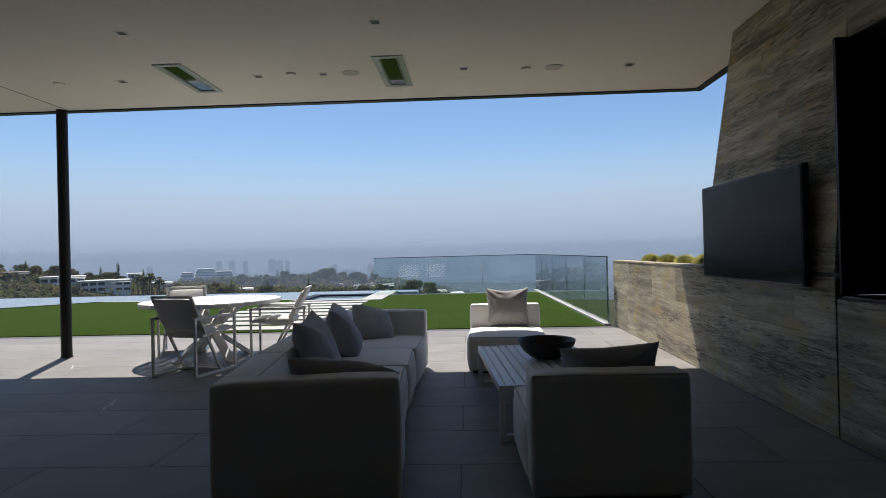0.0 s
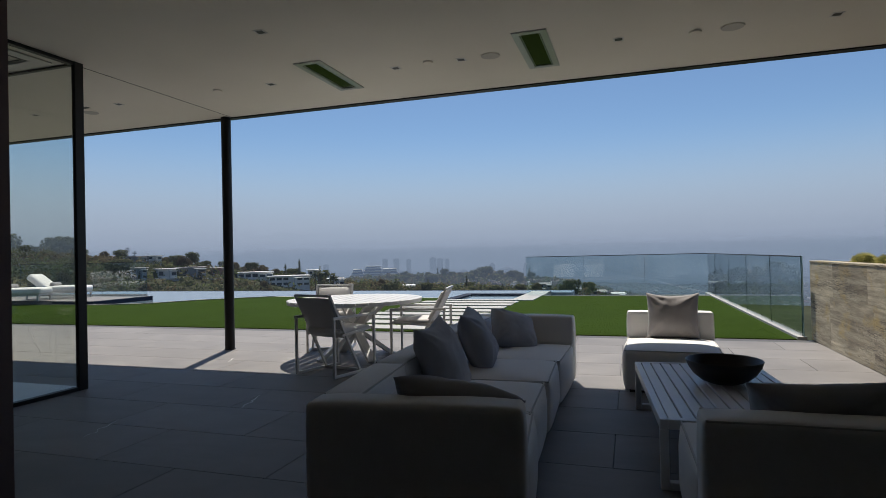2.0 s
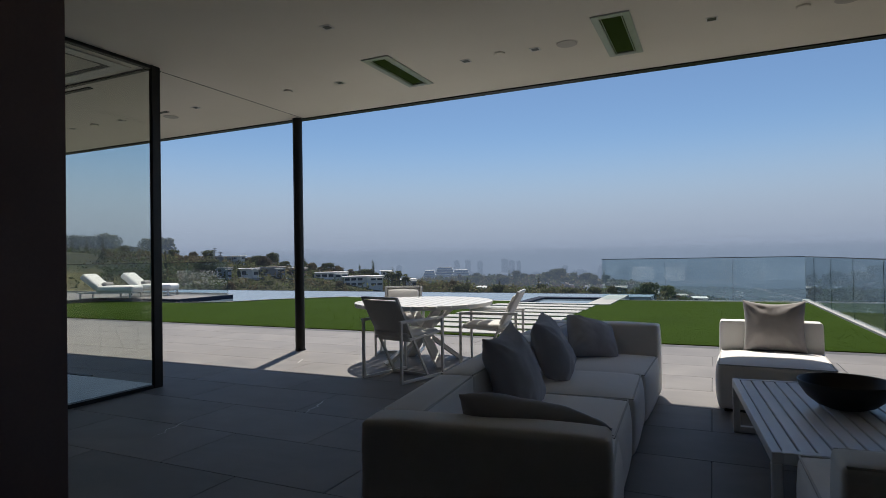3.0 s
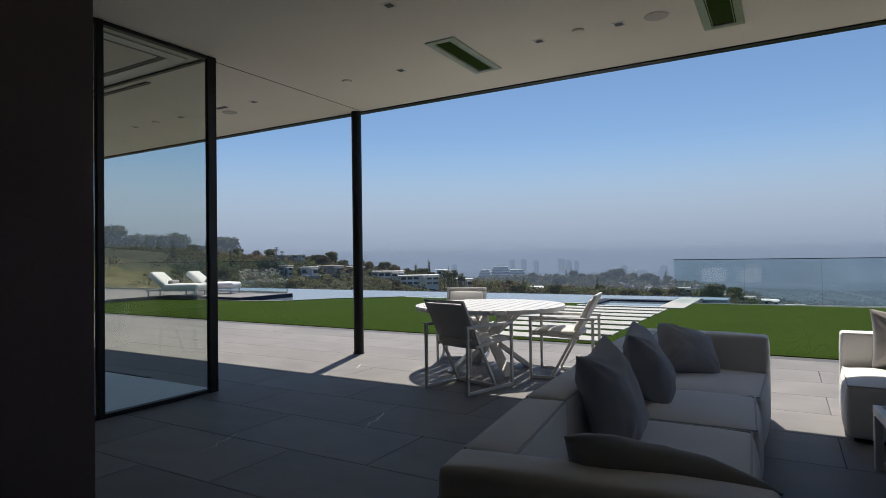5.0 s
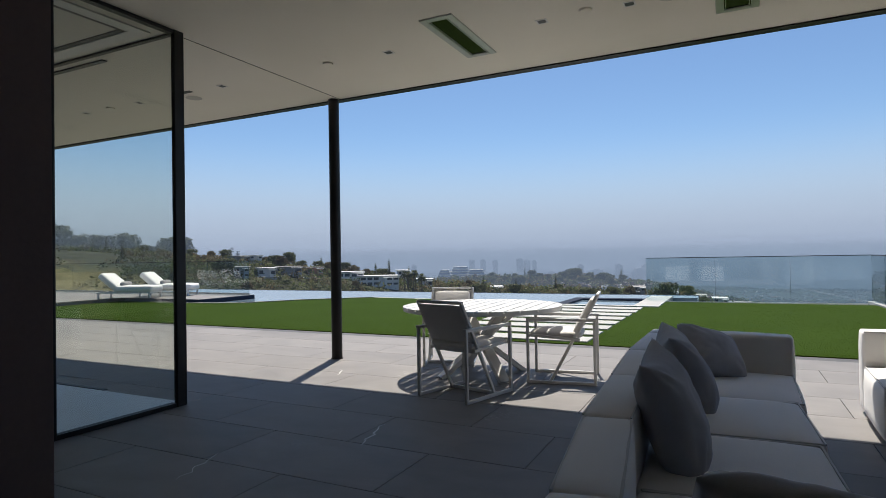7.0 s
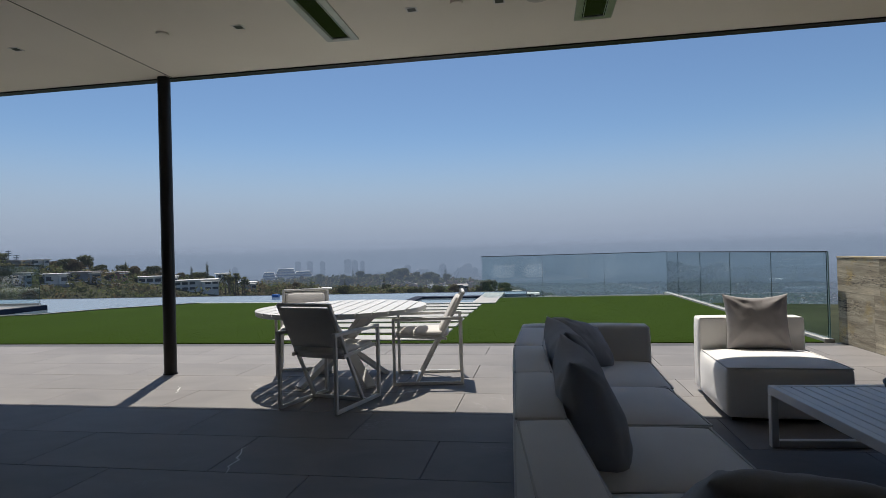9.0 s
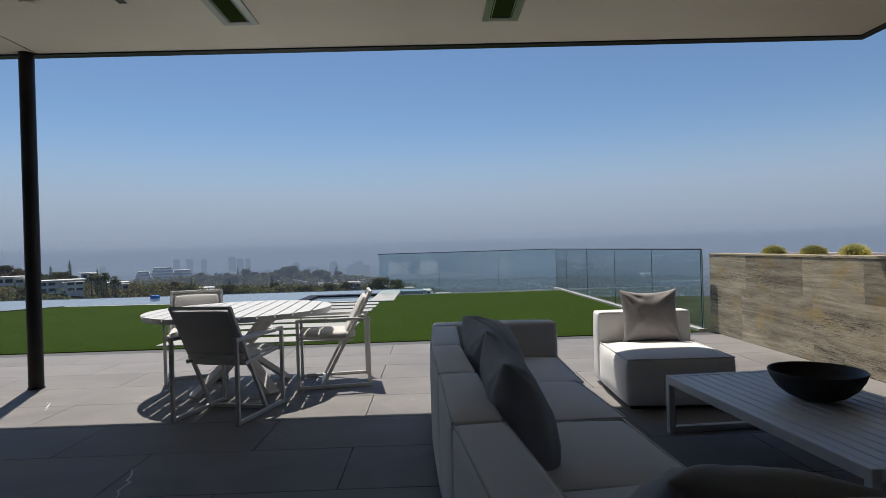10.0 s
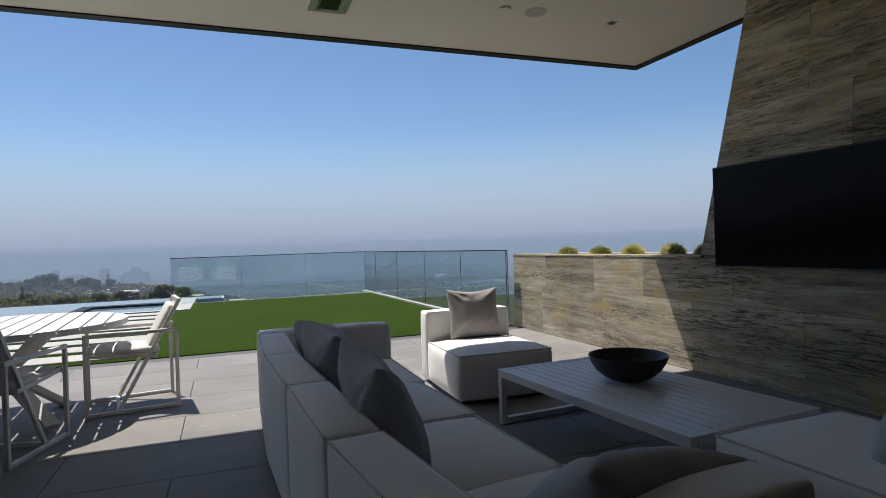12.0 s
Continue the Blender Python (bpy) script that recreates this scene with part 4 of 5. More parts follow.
def land_height(az, r):
    stops = [math.log(v) for v in (1, 27, 40, 90, 200, 600, 1400, 4800)]
    hill = float(np.interp(math.log(max(r, 1)), stops, (-1.2, -1.2, -6, -18, -30, -60, -95, -105)))
    drop = float(np.interp(math.log(max(r, 1)), stops, (-1.2, -1.2, -9, -24, -48, -95, -112, -115)))
    f = min(1.0, max(0.0, (az + 4) / 14))
    z = hill * f + drop * (1 - f)
    a = radians(profile(NEAR_RIDGE, az))
    near = 1.2 + 230 * math.tan(a)
    z += max(0.0, near - z) * bump_at(math.log(r), math.log(235), 0.42)
    far = 1.2 + 620 * math.tan(radians(profile(FAR_RIDGE, az)))
    z += max(0.0, far - z) * bump_at(math.log(r), math.log(620), 0.3)
    if r > 60:
        z += noise.noise(Vector((polar(az, r).x * 0.012, polar(az, r).y * 0.012, 3))) * min(6.0, r * 0.012)
    return z


radii = [16] + [27 * 1.085 ** k for k in range(64)]
land_verts, land_faces, steps = [], [], 240
for r in radii:
    for k in range(steps):
        az = 360 * k / steps - 180
        land_verts.append(polar(az, r, land_height(az, r)))
for i in range(len(radii) - 1):
    for k in range(steps):
        a, b = i * steps + k, i * steps + (k + 1) % steps
        land_faces.append((a, a + steps, b + steps, b))
land_faces.append(tuple(range(steps))[::-1])
me = bpy.data.meshes.new("ground")
me.from_pydata([tuple(v) for v in land_verts], [], land_faces)
me.materials.append(LAND)
for p in me.polygons:
    p.use_smooth = True
tagged(new("ground", me), "dry brush covered hillside falling to the hazy plain", "", "", "structure")


def clump(verts, faces, centre, size, leaves, rng, flat=0.8, card=1.0):
    """Adds a ragged tuft of small leaf cards round centre."""
    for _ in range(leaves):
        d = Vector((rng.gauss(0, 1), rng.gauss(0, 1), rng.gauss(0, 1)))
        d = d.normalized() * rng.uniform(0.55, 1.0) * size
        c = centre + Vector((d.x, d.y, d.z * flat))
        n = (d.normalized() + Vector([rng.uniform(-0.8, 0.8) for _ in range(3)])).normalized()
        u = n.orthogonal().normalized()
        v = n.cross(u)
        s = size * rng.uniform(0.13, 0.25) * card
        i = len(verts)
        turn = rng.uniform(0, math.pi)
        u, v = u * math.cos(turn) + v * math.sin(turn), v * math.cos(turn) - u * math.sin(turn)
        verts += [c - u * s, c + v * s * 0.6, c + u * s, c - v * s * 0.6]
        faces.append((i, i + 1, i + 2, i + 3))


def tree_kind(seed, h, spread, kind):
    """One tree: tapered trunk with limbs, and a crown of many small leaf clumps with gaps."""
    rng = random.Random(seed)
    t = thing("tree", {"broad": "dark green broad-crowned hillside tree", "conifer": "dark slender conifer on the hill", "palm": "tall fan palm on the hillside", "bush": "low rounded green shrub"}[kind], "tree" if kind != "bush" else "shrub", None, "hillside trees")
    trunk = bmesh.new()
    top = h * (0.95 if kind == "conifer" else 0.9 if kind == "palm" else 0.55)
    rings = []
    for k in range(5):
        f = k / 4
        rad = h * 0.028 * (1 - 0.65 * f) + 0.03
        lean_x = math.sin(f * 2 + seed) * 0.03 * h
        rings.append([trunk.verts.new((lean_x + rad * math.cos(a), rad * math.sin(a), top * f)) for a in (0, 1.05, 2.09, 3.14, 4.19, 5.24)])
    for a, b in zip(rings, rings[1:]):
        for k in range(6):
            trunk.faces.new((a[k], a[(k + 1) % 6], b[(k + 1) % 6], b[k]))
    verts, faces = [], []
    if kind == "broad":
        for k in range(12):
            a, e = k * 2.4 + rng.random(), rng.uniform(0.28, 0.88)
            tip = Vector((math.cos(a) * spread * rng.uniform(0.3, 0.85), math.sin(a) * spread * rng.uniform(0.3, 0.85), h * e))
            bar(trunk, (0, 0, h * 0.25), tip, h * 0.015, h * 0.015)
            clump(verts, faces, tip, spread * rng.uniform(0.34, 0.55), 150, rng)
        clump(verts, faces, Vector((0, 0, h * 0.85)), spread * 0.5, 110, rng)
    elif kind == "conifer":
        for k in range(11):
            f = k / 10
            clump(verts, faces, Vector((rng.uniform(-0.2, 0.2), rng.uniform(-0.2, 0.2), h * (0.15 + 0.85 * f))), spread * (1.05 - 0.9 * f) * rng.uniform(0.7, 1.1) + 0.15, 60, rng, 0.7)
    elif kind == "bush":
        for k in range(6):
            a = k * 1.05 + rng.random()
            clump(verts, faces, Vector((math.cos(a) * spread * 0.5, math.sin(a) * spread * 0.5, h * rng.uniform(0.35, 0.6))), spread * rng.uniform(0.4, 0.55), 90, rng, 0.9)
    else:
        for k in range(44):
            a, e = k * 2.4, rng.uniform(-0.9, 1.1)
            p, d = Vector((lean_x, 0, top)), Vector((math.cos(a) * math.cos(e), math.sin(a) * math.cos(e), math.sin(e)))
            side = d.cross(Vector((0, 0, 1))).normalized() * spread * 0.16
            i = len(verts)
            tip = p + d * spread + Vector((0, 0, -0.35 * spread))
            verts += [p, p + d * spread * 0.6 + side, tip, p + d * spread * 0.6 - side]
            faces.append((i, i + 1, i + 2, i + 3))
    crown = bpy.data.meshes.new("crown")
    crown.from_pydata([tuple(v) for v in verts], [], faces)
    crown.materials.append(LEAF_LIGHT if kind == "bush" and seed % 2 else LEAF_BROWN if seed == 2 else LEAF)
    part("trunk", trunk, BARK, t, "grey-brown trunk and limbs")
    ob = new("crown", crown)
    ob.parent = t
    return t


kinds = [tree_kind(1, 8, 3.6, "broad"), tree_kind(2, 7, 3.2, "broad"), tree_kind(3, 9, 4.4, "broad"), tree_kind(4, 11, 2.0, "conifer"), tree_kind(5, 9, 1.9, "palm"), tree_kind(6, 3.2, 2.4, "bush"), tree_kind(7, 2.8, 2.2, "bush")]


def hill_house(az0, az1, top, foot, storeys, wall_mat, r, label):
    """A flat-roofed house on the slope between two bearings, its roof and foot at the given angles of height."""
    az = (az0 + az1) / 2
    w, z0 = radians(az0 - az1) * r, 1.2 + r * math.tan(radians(foot))
    h, d = r * (math.tan(radians(top)) - math.tan(radians(foot))), 7.0
    deep = max(2.0, z0 - land_height(az, r) + 4)
    t = thing("house", label, "house", Matrix.Translation(polar(az, r, z0)) @ pose(0, 0, 0, 0, 0, az + 5), "hillside houses")
    floor_h = h / storeys
    part("wall", boxes((-w / 2, w / 2, 0, d, -deep, h)), wall_mat, t)
    part("roof", bevelled(-w / 2 - 0.7, w / 2 + 0.7, -0.9, d + 0.6, h, h + 0.22, 0.04, 1), ROOFING if wall_mat is not HOUSE_WHITE else HOUSE_WHITE, t)
    part("wing", boxes((w * 0.12, w * 0.5 - 0.1, -2.4, -0.002, -deep, h * 0.82)), wall_mat, t)
    part("wing_roof", bevelled(w * 0.12 - 0.4, w * 0.5 + 0.3, -2.9, -0.91, h * 0.82 + 0.002, h * 0.82 + 0.2, 0.04, 1), HOUSE_WHITE, t)
    part("terrace", boxes((-w / 2 - 1.0, w * 0.12 - 0.45, -2.2, -0.002, -0.25, -0.02)), HOUSE_WHITE, t, "pale terrace slab")
    n = max(3, int(w / 2.2))
    for s in range(storeys):
        for k in range(n):
            x, half = -w / 2 + w * (k + 0.5) / n, w / n * 0.38
            y = -2.4 if x - half > w * 0.12 and x + half < w * 0.5 - 0.1 else 0.0
            if y == 0.0 and x + half > w * 0.12:
                continue
            z = s * floor_h + floor_h * 0.25
            win = part("window", boxes((x - half, x + half, y - 0.06, y - 0.003, z, z + floor_h * (0.5 if y == 0 else 0.4))), WINDOW_DARK, t, "dark window")
            part("sill", boxes((x - half - 0.1, x + half + 0.1, y - 0.16, y - 0.003, z - 0.12, z - 0.002)), HOUSE_WHITE, win)


HOMES = ((48.9, 47.5, 0.5, -0.1, 1, HOUSE_PINK, 226, "salmon rendered flat-roofed house on the ridge"), (46.7, 45.0, 0.42, -0.1, 1, HOUSE_GREY, 232, "long grey house on the ridge"),
         (44.8, 43.8, 0.45, 0.1, 1, HOUSE_WHITE, 238, "small white house on the ridge"), (46.2, 45.0, -0.62, -1.56, 2, HOUSE_BLUE, 190, "blue-grey two-storey hillside house"),
         (44.1, 42.6, -0.77, -1.5, 1, HOUSE_WHITE, 192, "low white house with dark windows on the slope"), (42.4, 40.2, -0.68, -1.4, 1, HOUSE_GREY, 198, "low grey house with dark windows on the slope"),
         (39.6, 38.2, -0.8, -1.4, 1, HOUSE_PINK, 205, "tan house among hillside trees"), (37.4, 34.3, -1.3, -1.87, 1, HOUSE_WHITE, 206, "long white single-storey hillside house"),
         (34.6, 30.9, -1.75, -2.7, 2, HOUSE_WHITE, 192, "white two-storey house with a flat roof"), (29.0, 27.6, -2.15, -2.85, 1, HOUSE_WHITE, 196, "small white house below the palms"),
         (30.9, 29.9, -1.25, -1.7, 1, HOUSE_WHITE, 222, "pale house behind the palms"), (21.9, 20.7, -3.0, -3.3, 1, HOUSE_WHITE, 180, "low white roof among trees"),
         (5.5, 4.6, -3.6, -3.95, 1, HOUSE_WHITE, 185, "low white roof among trees"), (3.4, 2.2, -3.85, -4.15, 1, HOUSE_PINK, 190, "tan roofed house on the knoll"), (1.5, 0.5, -4.1, -4.45, 1, HOUSE_WHITE, 186, "low white house on the knoll"), (-0.3, -1.5, -4.5, -4.8, 1, HOUSE_GREY, 182, "low grey house at the foot of the knoll"), (8.4, 7.4, -3.1, -3.5, 1, HOUSE_GREY, 200, "low grey house on the knoll"))


def home_distance(az, foot, far):
    """Where the slope at this bearing rises to the house's foot."""
    return min(range(135, 262, 3), key=lambda r: abs(math.degrees(math.atan2(land_height(az, r) - 1.2, r)) - foot) + abs(r - far) * 0.002)


HOMES = [home[:6] + (home_distance((home[0] + home[1]) / 2, home[3], home[6]), home[7]) for home in HOMES]


def clear_of_homes(az, r, before=26):
    return not any(b - 0.25 < az < a + 0.25 and far - before < r < far + 9 for a, b, _, _, _, _, far, _ in HOMES)


for home in HOMES:
    hill_house(*home)
for az0, az1, el in ((43.6, 42.0, -1.8), (40.4, 38.7, -1.95)):
    az = (az0 + az1) / 2
    r = home_distance(az, el, 180)
    w, z = radians(az0 - az1) * r, 1.2 + r * math.tan(radians(el))
    t = thing("retaining_wall", "long grey concrete retaining wall on the slope", "retaining wall", Matrix.Translation(polar(az, r, z)) @ pose(0, 0, 0, 0, 0, az0), "retaining walls on the slope")
    part("wall", boxes((-w / 2, w / 2, 0, 0.5, -2, 0.7)), HOUSE_GREY, t)
    part("coping", boxes((-w / 2 - 0.1, w / 2 + 0.1, -0.1, 0.6, 0.702, 0.85)), HOUSE_WHITE, t)


def hill_institute():
    """A long pale complex of banded, terraced blocks on the far hill."""
    az, r = 24.6, 720
    t = thing("terraced_building", "pale banded institute building on a far hill", "building", Matrix.Translation(polar(az, r, 1.2 + r * math.tan(radians(-2.1)))) @ pose(0, 0, 0, 0, 0, az))
    for x0, x1, y0, levels in ((-30, -12, -14, 3), (-16, 12, 2, 4), (6, 30, -12, 3)):
        for k in range(levels):
            z, inset = 3.3 * k, 1.2 * k
            part("storey", bevelled(x0 + inset, x1 - inset, y0 + 2.5 * k, y0 + 26, z - (9 if k == 0 else 0), z + 2.2, 0.8 if k else 0.2, 2), HOUSE_WHITE, t)
            part("window_band", boxes((x0 + inset + 1, x1 - inset - 1, y0 + 2.5 * k + 0.8, y0 + 25, z + 2.2, z + 3.3)), HOUSE_BLUE, t, "dark strip of windows")
        part("roof", bevelled(x0 + 1.2 * levels, x1 - 1.2 * levels, y0 + 2.5 * levels - 1, y0 + 25, 3.3 * levels, 3.3 * levels + 0.8, 0.2, 1), HOUSE_WHITE, t)


def plant_trees():
    rng = random.Random(11)
    used = set()

    def put(k, az, r, scale=1.0):
        p = polar(az, r, land_height(az, r) - 0.3)
        m = Matrix.Translation(p) @ Matrix.Rotation(rng.uniform(0, 6.28), 4, "Z")
        if k in used:
            ob = copy_thing(kinds[k], m)
        else:
            ob = kinds[k]
            ob.matrix_basis = m
            used.add(k)
        ob.scale = (scale * rng.uniform(0.9, 1.1), scale * rng.uniform(0.9, 1.1), scale)

    for _ in range(230):
        az = rng.uniform(12, 66)
        r = rng.uniform(120, 330)
        if clear_of_homes(az, r, 11) and not (az > 55.5 and r < 250):
            put(rng.choice((0, 1, 2, 0, 1, 2, 3, 5, 6, 5)), az, r, rng.uniform(0.35, 0.68))
    for _ in range(30):
        az = rng.uniform(50, 63)
        put(rng.choice((0, 1, 2, 2, 3)), az, rng.uniform(470, 600), rng.uniform(1.6, 3.0))
    for k, az, s in ((2, 51.2, 2.9), (0, 53.2, 2.4), (3, 54.4, 2.0), (2, 55.2, 3.1), (1, 56.4, 2.5), (0, 58.2, 3.0), (3, 59.0, 2.4), (2, 60.2, 3.2)):
        put(k, az, 560, s)
    for _ in range(38):
        az = rng.uniform(9, 22.5)
        put(rng.choice((0, 1, 2, 0, 2, 3)), az, rng.uniform(560, 640), rng.uniform(0.8, 1.4))
    for _ in range(32):
        az, r = rng.uniform(31, 51), rng.uniform(222, 262)
        if clear_of_homes(az, r, 5):
            put(rng.choice((0, 1, 1, 2)), az, r, rng.uniform(0.35, 0.7))
    for _ in range(30):
        az = rng.uniform(-1.5, 10)
        put(rng.choice((0, 1, 2, 5, 6)), az, rng.uniform(170, 260), rng.uniform(0.3, 0.7))
    for az, r, s in ((31.8, 235, 0.8), (33.1, 240, 0.6), (38.3, 240, 0.55), (56.5, 260, 0.8), (57.5, 262, 0.75)):
        put(3, az, r, s)
    for az, r, s in ((29.6, 210, 0.75), (29.2, 212, 0.85), (28.8, 208, 0.7), (30.0, 215, 0.65), (28.3, 214, 0.6), (29.4, 205, 0.95), (28.6, 203, 0.9), (29.9, 206, 0.85), (30.3, 209, 0.8), (22.9, 190, 0.6), (23.2, 192, 0.65), (18.0, 150, 0.5), (17.6, 152, 0.55)):
        put(4, az, r, s)
    for _ in range(34):
        az = rng.uniform(-3, 26)
        put(rng.choice((0, 1, 5, 6, 2)), az, rng.uniform(150, 270), rng.uniform(0.4, 0.8))
    for k in range(len(kinds)):
        if k not in used:
            put(k, 60, 280)


plant_trees()


def woods():
    """Distant brush and tree tops as loose leaf clumps on the land."""
    rng = random.Random(21)
    verts, faces = [], []
    for _ in range(6000):
        az, r = rng.uniform(2, 80), rng.uniform(330, 760)
        p = polar(az, r, land_height(az, r))
        big = 1.5 if az > 48 else 1.0
        if az > 48 and rng.random() < 0.45:
            continue
        clump(verts, faces, p + Vector((0, 0, 2.5 * big)), rng.uniform(3, 6) * big, 18, rng, 0.8, 1.5)
    for _ in range(1300):
        az, r = rng.uniform(-45, 40), 100 * 12 ** rng.random()
        p = polar(az, r, land_height(az, r))
        clump(verts, faces, p + Vector((0, 0, 1.5)), rng.uniform(1.5, 3) + r * 0.004, 8, rng)
    for _ in range(9000):
        az, r = rng.uniform(-52, 16), 430 * 6 ** rng.random()
        p = polar(az, r, land_height(az, r))
        if noise.noise(Vector((p.x * 0.006, p.y * 0.003, 7))) > -0.12:
            clump(verts, faces, p + Vector((0, 0, 2)), rng.uniform(2.5, 5) + r * 0.0022, 9, rng, 0.8, 1.7)
    for _ in range(1100):
        az, r = rng.uniform(-3, 28), rng.uniform(140, 285)
        p = polar(az, r, land_height(az, r))
        if clear_of_homes(az, r, 30):
            clump(verts, faces, p + Vector((0, 0, 1.2)), rng.uniform(1.4, 3.6), 34, rng, 0.9, 0.8)
    for _ in range(9500):
        az, r = rng.uniform(12, 78), rng.uniform(90, 330)
        p = polar(az, r, land_height(az, r))
        if (az > 55.5 and r < 240 and rng.random() < 0.93) or (not clear_of_homes(az, r, 8) and rng.random() < 0.8):
            continue
        clump(verts, faces, p + Vector((0, 0, 0.3)), rng.uniform(1.0, 2.9), 34, rng, 0.9, 0.95)
    me = bpy.data.meshes.new("woods")
    me.from_pydata([tuple(v) for v in verts], [], faces)
    for m in (LEAF, LEAF_BROWN, LEAF_LIGHT):
        me.materials.append(m)
    for p in me.polygons:
        f = noise.noise(p.center * 0.09) + noise.noise(p.center * 0.31) * 0.6
        p.material_index = 1 if f > 0.12 else 2 if f < -0.42 else 0
    tagged(new("woods", me), "far hazy woods and brush on the slopes", "woods", "", "stuff")


woods()


hill_institute()


def tower(az, el, w, r=2300):
    """A far high-rise whose top stands at el degrees."""
    base = land_height(az, r)
    top = 1.2 + r * math.tan(radians(el))
    t = thing("high_rise", "far pale high-rise dim in the haze", "high-rise", Matrix.Translation(polar(az, r, base)) @ pose(0, 0, 0, 0, 0, az + 12), "city skyline")
    h = top - base
    part("shaft", bevelled(-w / 2, w / 2, -w / 2, w / 2, 0, h, 0.4, 1), TOWER, t)
    part("plant_room", boxes((-w / 4, w / 4, -w / 4, w / 4, h, h + 3)), TOWER, t)
    for k in range(1, 9):
        part("window_band", boxes((-w / 2 - 0.1, w / 2 + 0.1, -w / 2 - 0.1, w / 2 + 0.1, h * (0.3 + 0.07 * k), h * (0.3 + 0.07 * k) + h * 0.025)), WINDOW_DARK, t, "dark band of windows")


for az, el, w in ((29.3, -0.75, 18), (23.6, -0.35, 20), (22.5, -0.35, 20), (21.3, -0.45, 18), (18.9, -0.3, 24), (18.2, -0.45, 20), (17.5, -0.5, 16), (13.1, -1.0, 22), (9.6, -1.0, 24), (7.2, -1.05, 30),
                  (3.1, -1.0, 30), (-1.6, -1.05, 26), (-15.2, -1.05, 34), (-19.4, -1.4, 18)):
    tower(az, el, w)
skyline = random.Random(8)
for k in range(34):
    tower(skyline.uniform(-4, 27), skyline.uniform(-1.9, -1.25), skyline.uniform(12, 40), skyline.uniform(2100, 2800))


def town():
    """The low town on the plain: many small roofs."""
    rng = random.Random(31)
    verts, faces = [], []
    for _ in range(8500):
        az, r = rng.uniform(-55, 16), 480 * 5.5 ** rng.random()
        c = polar(az, r, land_height(az, r))
        w, d, h = rng.uniform(1, 2.6) + r * 0.0006, rng.uniform(1, 2.6) + r * 0.0008, rng.uniform(1.5, 4)
        i = len(verts)
        for z in (-2, h):
            verts += [c + Vector((x, y, z)) for x, y in ((-w, -d), (w, -d), (w, d), (-w, d))]
        faces += [tuple(i + k for k in f) for f in ((4, 5, 6, 7), (0, 1, 5, 4), (1, 2, 6, 5), (2, 3, 7, 6), (3, 0, 4, 7))]
    me = bpy.data.meshes.new("town")
    me.from_pydata([tuple(v) for v in verts], [], faces)
    me.materials.append(TOWN_ROOFS)
    tagged(new("town", me), "low pale houses of the hazy plain", "town", "", "stuff")


town()


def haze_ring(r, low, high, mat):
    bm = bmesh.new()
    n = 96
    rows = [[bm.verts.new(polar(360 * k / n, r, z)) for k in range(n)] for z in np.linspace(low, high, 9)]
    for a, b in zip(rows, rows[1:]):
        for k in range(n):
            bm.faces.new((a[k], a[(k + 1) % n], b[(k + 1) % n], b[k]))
    structure("backdrop", bm, mat, "glowing sheet standing in for distant haze", True)


# Emissive rings imitate haze layer by layer; the farthest also tints the low sky.
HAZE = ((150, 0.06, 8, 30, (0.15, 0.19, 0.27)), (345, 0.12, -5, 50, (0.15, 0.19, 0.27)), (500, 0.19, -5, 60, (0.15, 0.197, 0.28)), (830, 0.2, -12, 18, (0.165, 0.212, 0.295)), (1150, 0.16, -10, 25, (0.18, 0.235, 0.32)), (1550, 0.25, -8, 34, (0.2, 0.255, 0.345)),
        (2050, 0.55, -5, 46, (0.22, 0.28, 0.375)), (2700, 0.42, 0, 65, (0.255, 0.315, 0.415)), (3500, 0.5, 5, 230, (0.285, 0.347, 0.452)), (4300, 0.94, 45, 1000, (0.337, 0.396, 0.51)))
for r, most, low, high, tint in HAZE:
    haze_ring(r, -140, high + 5, haze_material("glowing_haze_sheet", tint, 1.0, most, low, high))


def mast(az, r, h):
    """A thin lattice aerial on the ridge."""
    t = thing("radio_mast", "thin grey radio mast on the ridge", "radio mast", Matrix.Translation(polar(az, r, land_height(az, r))), "masts on the ridge")
    part("pole", one_bar((0, 0, 0), (0, 0, h), 0.2, 0.2), TOWER, t)
    for z in (0.75, 0.85, 0.95):
        part("cross_arm", one_bar((-1.2, 0, h * z), (1.2, 0, h * z), 0.2, 0.2), TOWER, t)


mast(46.4, 250, 7)
mast(45.9, 252, 6)
float_box = thing("pool_float", "small bright blue float on the pool edge", "pool float", pose(-8.9, 18.8, -0.03))
part("body", bevelled(-0.11, 0.11, -0.08, 0.08, -0.02, 0.09, 0.02), mottled("blue_plastic", (0.02, 0.12, 0.4), (0.03, 0.15, 0.46), 4, 0.4), float_box)


def stone_vein(a, b, seed, w=0.008):
    """A white mineral vein that wanders across one paving tile."""
    rng = random.Random(seed)
    bm, last, n = bmesh.new(), None, 9
    for k in range(n + 1):
        f = k / n
        x, y = a[0] + (b[0] - a[0]) * f + rng.uniform(-0.018, 0.018), a[1] + (b[1] - a[1]) * f + rng.uniform(-0.018, 0.018)
        s = w * (0.3 + math.sin(math.pi * f)) * rng.uniform(0.5, 1)
        pair = (bm.verts.new((x - s, y, 0.0016)), bm.verts.new((x + s, y, 0.0016)))
        if last:
            bm.faces.new((last[0], last[1], pair[1], pair[0]))
        last = pair
    part("vein", bm, VEIN, floor, "white mineral vein in the stone")


VEIN = mottled("white_quartz", (0.6, 0.59, 0.57), (0.7, 0.69, 0.67), 9)
stone_vein((-3.93, 6.49), (-4.08, 6.76), 1, 0.007)
stone_vein((-2.585, 5.19), (-2.47, 4.78), 2, 0.006)
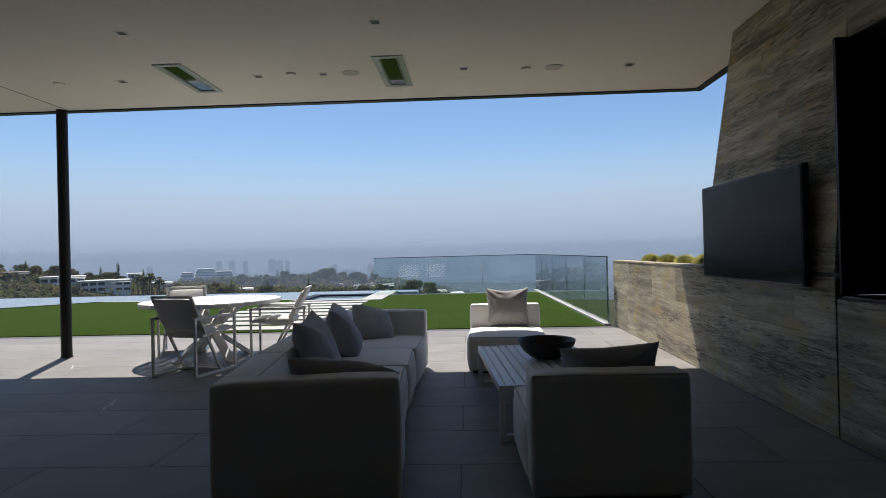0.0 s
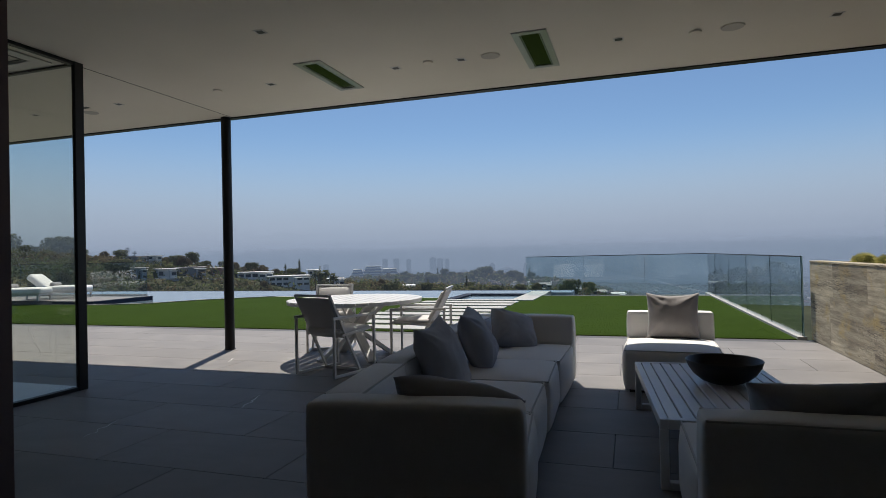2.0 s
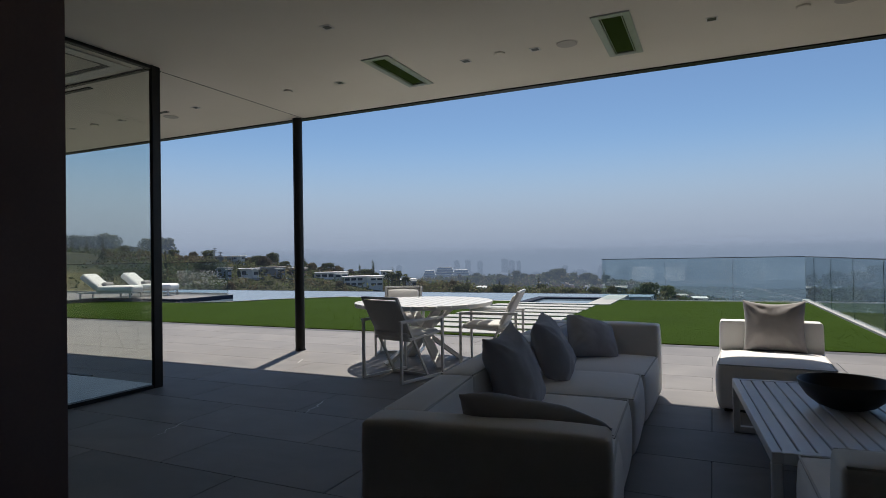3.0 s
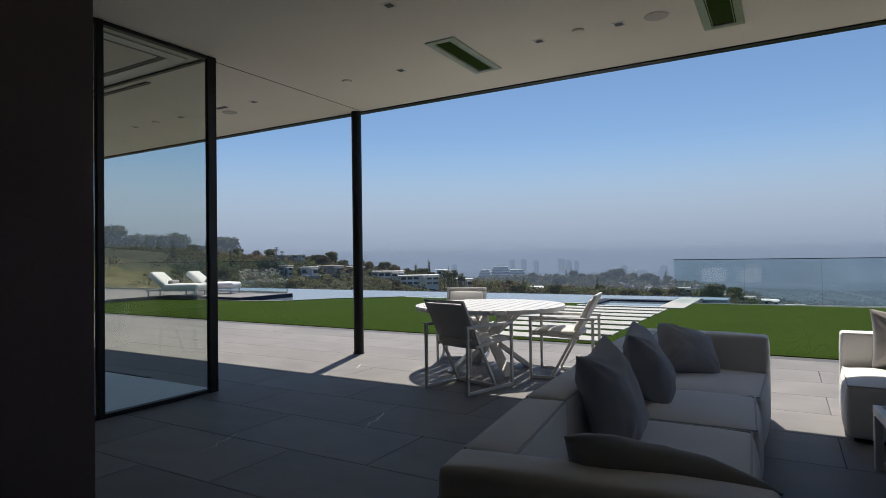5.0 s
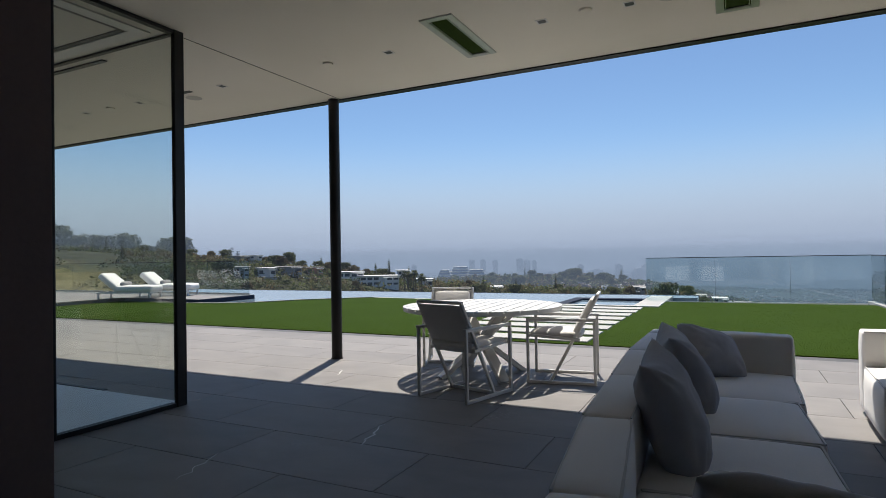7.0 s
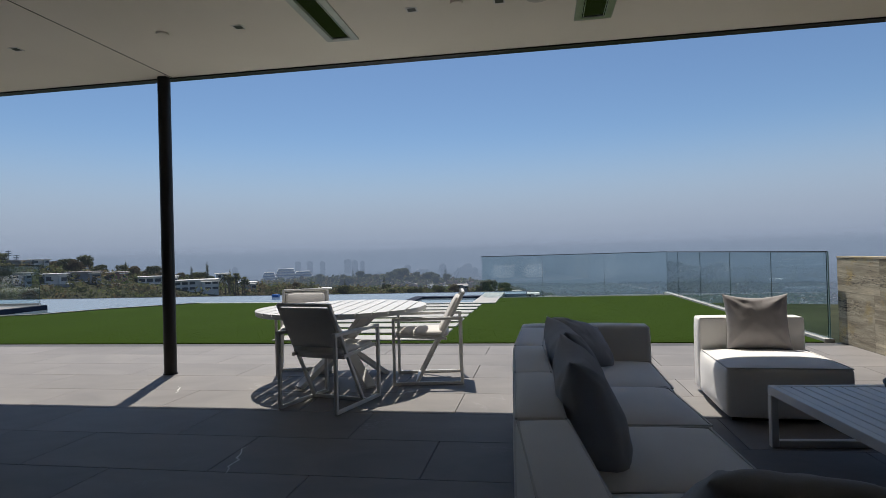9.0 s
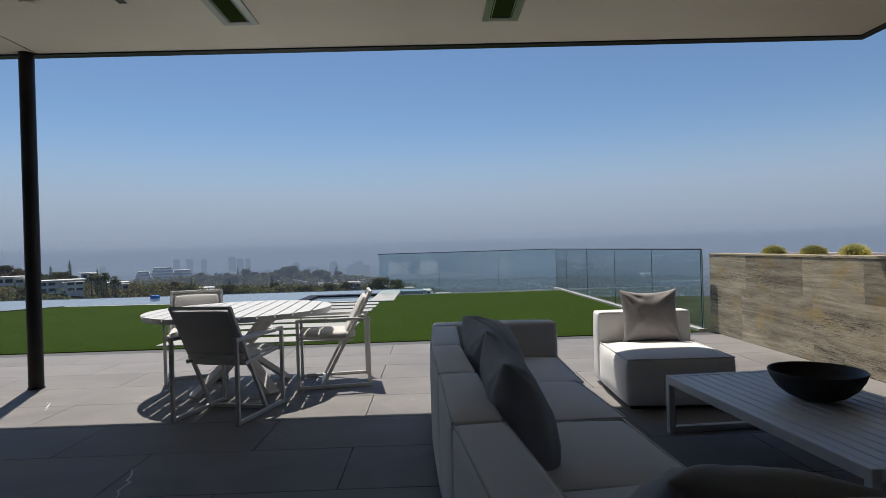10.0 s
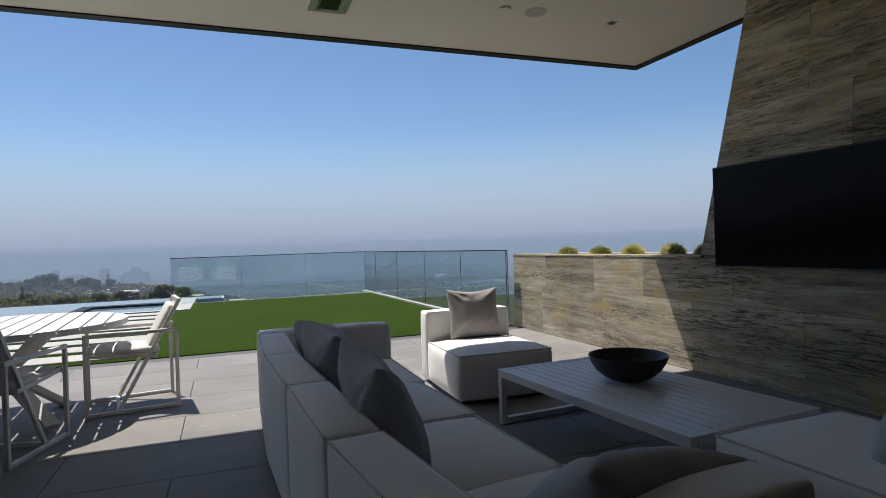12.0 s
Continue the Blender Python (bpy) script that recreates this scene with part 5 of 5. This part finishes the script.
stone_vein((-3.05, 3.9), (-3.2, 4.3), 4, 0.003)


# ---- turf blades and paving ----
def turf_blades():
    rng = np.random.default_rng(5)
    n = 90000
    y = LAWN_Y + 0.02 + (rng.random(n) ** 1.6) * 6.8
    x = rng.uniform(-13.0, 2.34, n)
    keep = ~((x > -4.52) & (x < -2.08) & (((y - LAWN_Y - 0.38 + 0.23) % 0.7) < 0.46)) & (y < np.where(x < -9.6, 16.2 - (-9.6 - x) * 0.57, np.where((x > -4.3) & (x < -1.75), 15.05, np.where(x < -4, 15.75, 16.2))))
    x, y = x[keep], y[keep]
    n = len(x)
    a, h, lx, ly = rng.uniform(0, 6.28, n), rng.uniform(0.004, 0.01, n), rng.normal(0, 0.009, n), rng.normal(0, 0.009, n)
    w = 0.0025
    v = np.zeros((n, 3, 3))
    v[:, 0] = np.c_[x - w * np.cos(a), y - w * np.sin(a), np.zeros(n)]
    v[:, 1] = np.c_[x + w * np.cos(a), y + w * np.sin(a), np.zeros(n)]
    v[:, 2] = np.c_[x + lx, y + ly, h]
    me = bpy.data.meshes.new("grass")
    me.from_pydata(v.reshape(-1, 3).tolist(), [], np.arange(3 * n).reshape(-1, 3).tolist())
    me.materials.append(BLADES)
    tagged(new("grass", me), "short green turf blades", "grass", "", "stuff")


turf_blades()


def paving():
    """Long stone tiles in running bond, each a piece of the floor."""
    w, d, g = 1.19, 0.61, 0.0024
    me = mesh_of("tile", bevelled(-w / 2 + g, w / 2 - g, -d / 2 + g, d / 2 - g, -0.02, 0.0, 0.0015, 1), STONE)
    rest = bmesh.new()
    count = 0
    for row in range(-13, 6):
        y = 5.705 + d * row
        if y - d / 2 > LAWN_Y - 0.02:
            continue
        for k in range(-14, 4):
            x = 0.38 + w / 2 + w * k + (w / 2 if row % 2 else 0)
            if x - w / 2 > WALL_X - 0.01 or (y < FRONT_Y - 0.3 and x < GLASS_X - 0.4) or (y < 2.4 and x < -2.2):
                continue
            x0, x1 = x - w / 2, min(x + w / 2, WALL_X - 0.003)
            if y < FRONT_Y + 0.1 and x0 < GLASS_X - 0.03:
                if y + d / 2 > FRONT_Y + 0.06:
                    strip = (x0 + g, min(x1, GLASS_X - 0.03) - 0.001, FRONT_Y + 0.053, y + d / 2 - g, -0.02, 0.0, 0.0015, 1)
                    new("tile", mesh_of("tile", bevelled(*strip), STONE)).parent = floor
                x0 = GLASS_X - 0.03
                if x1 - x0 < 0.05:
                    continue
            y1 = min(y + d / 2, LAWN_Y - 0.004)
            whole = x1 - x0 > w - 0.01 and y1 - y > d / 2 - 0.01
            if whole and count < 295:
                ob = new("tile", me)
                ob.location = (x, y, 0)
                count += 1
            else:
                ob = new("tile", mesh_of("tile", bevelled(x0 + g, x1 - g, y - d / 2 + g, y1 - g, -0.02, 0.0, 0.0015, 1), STONE))
            ob.parent = floor


paving()
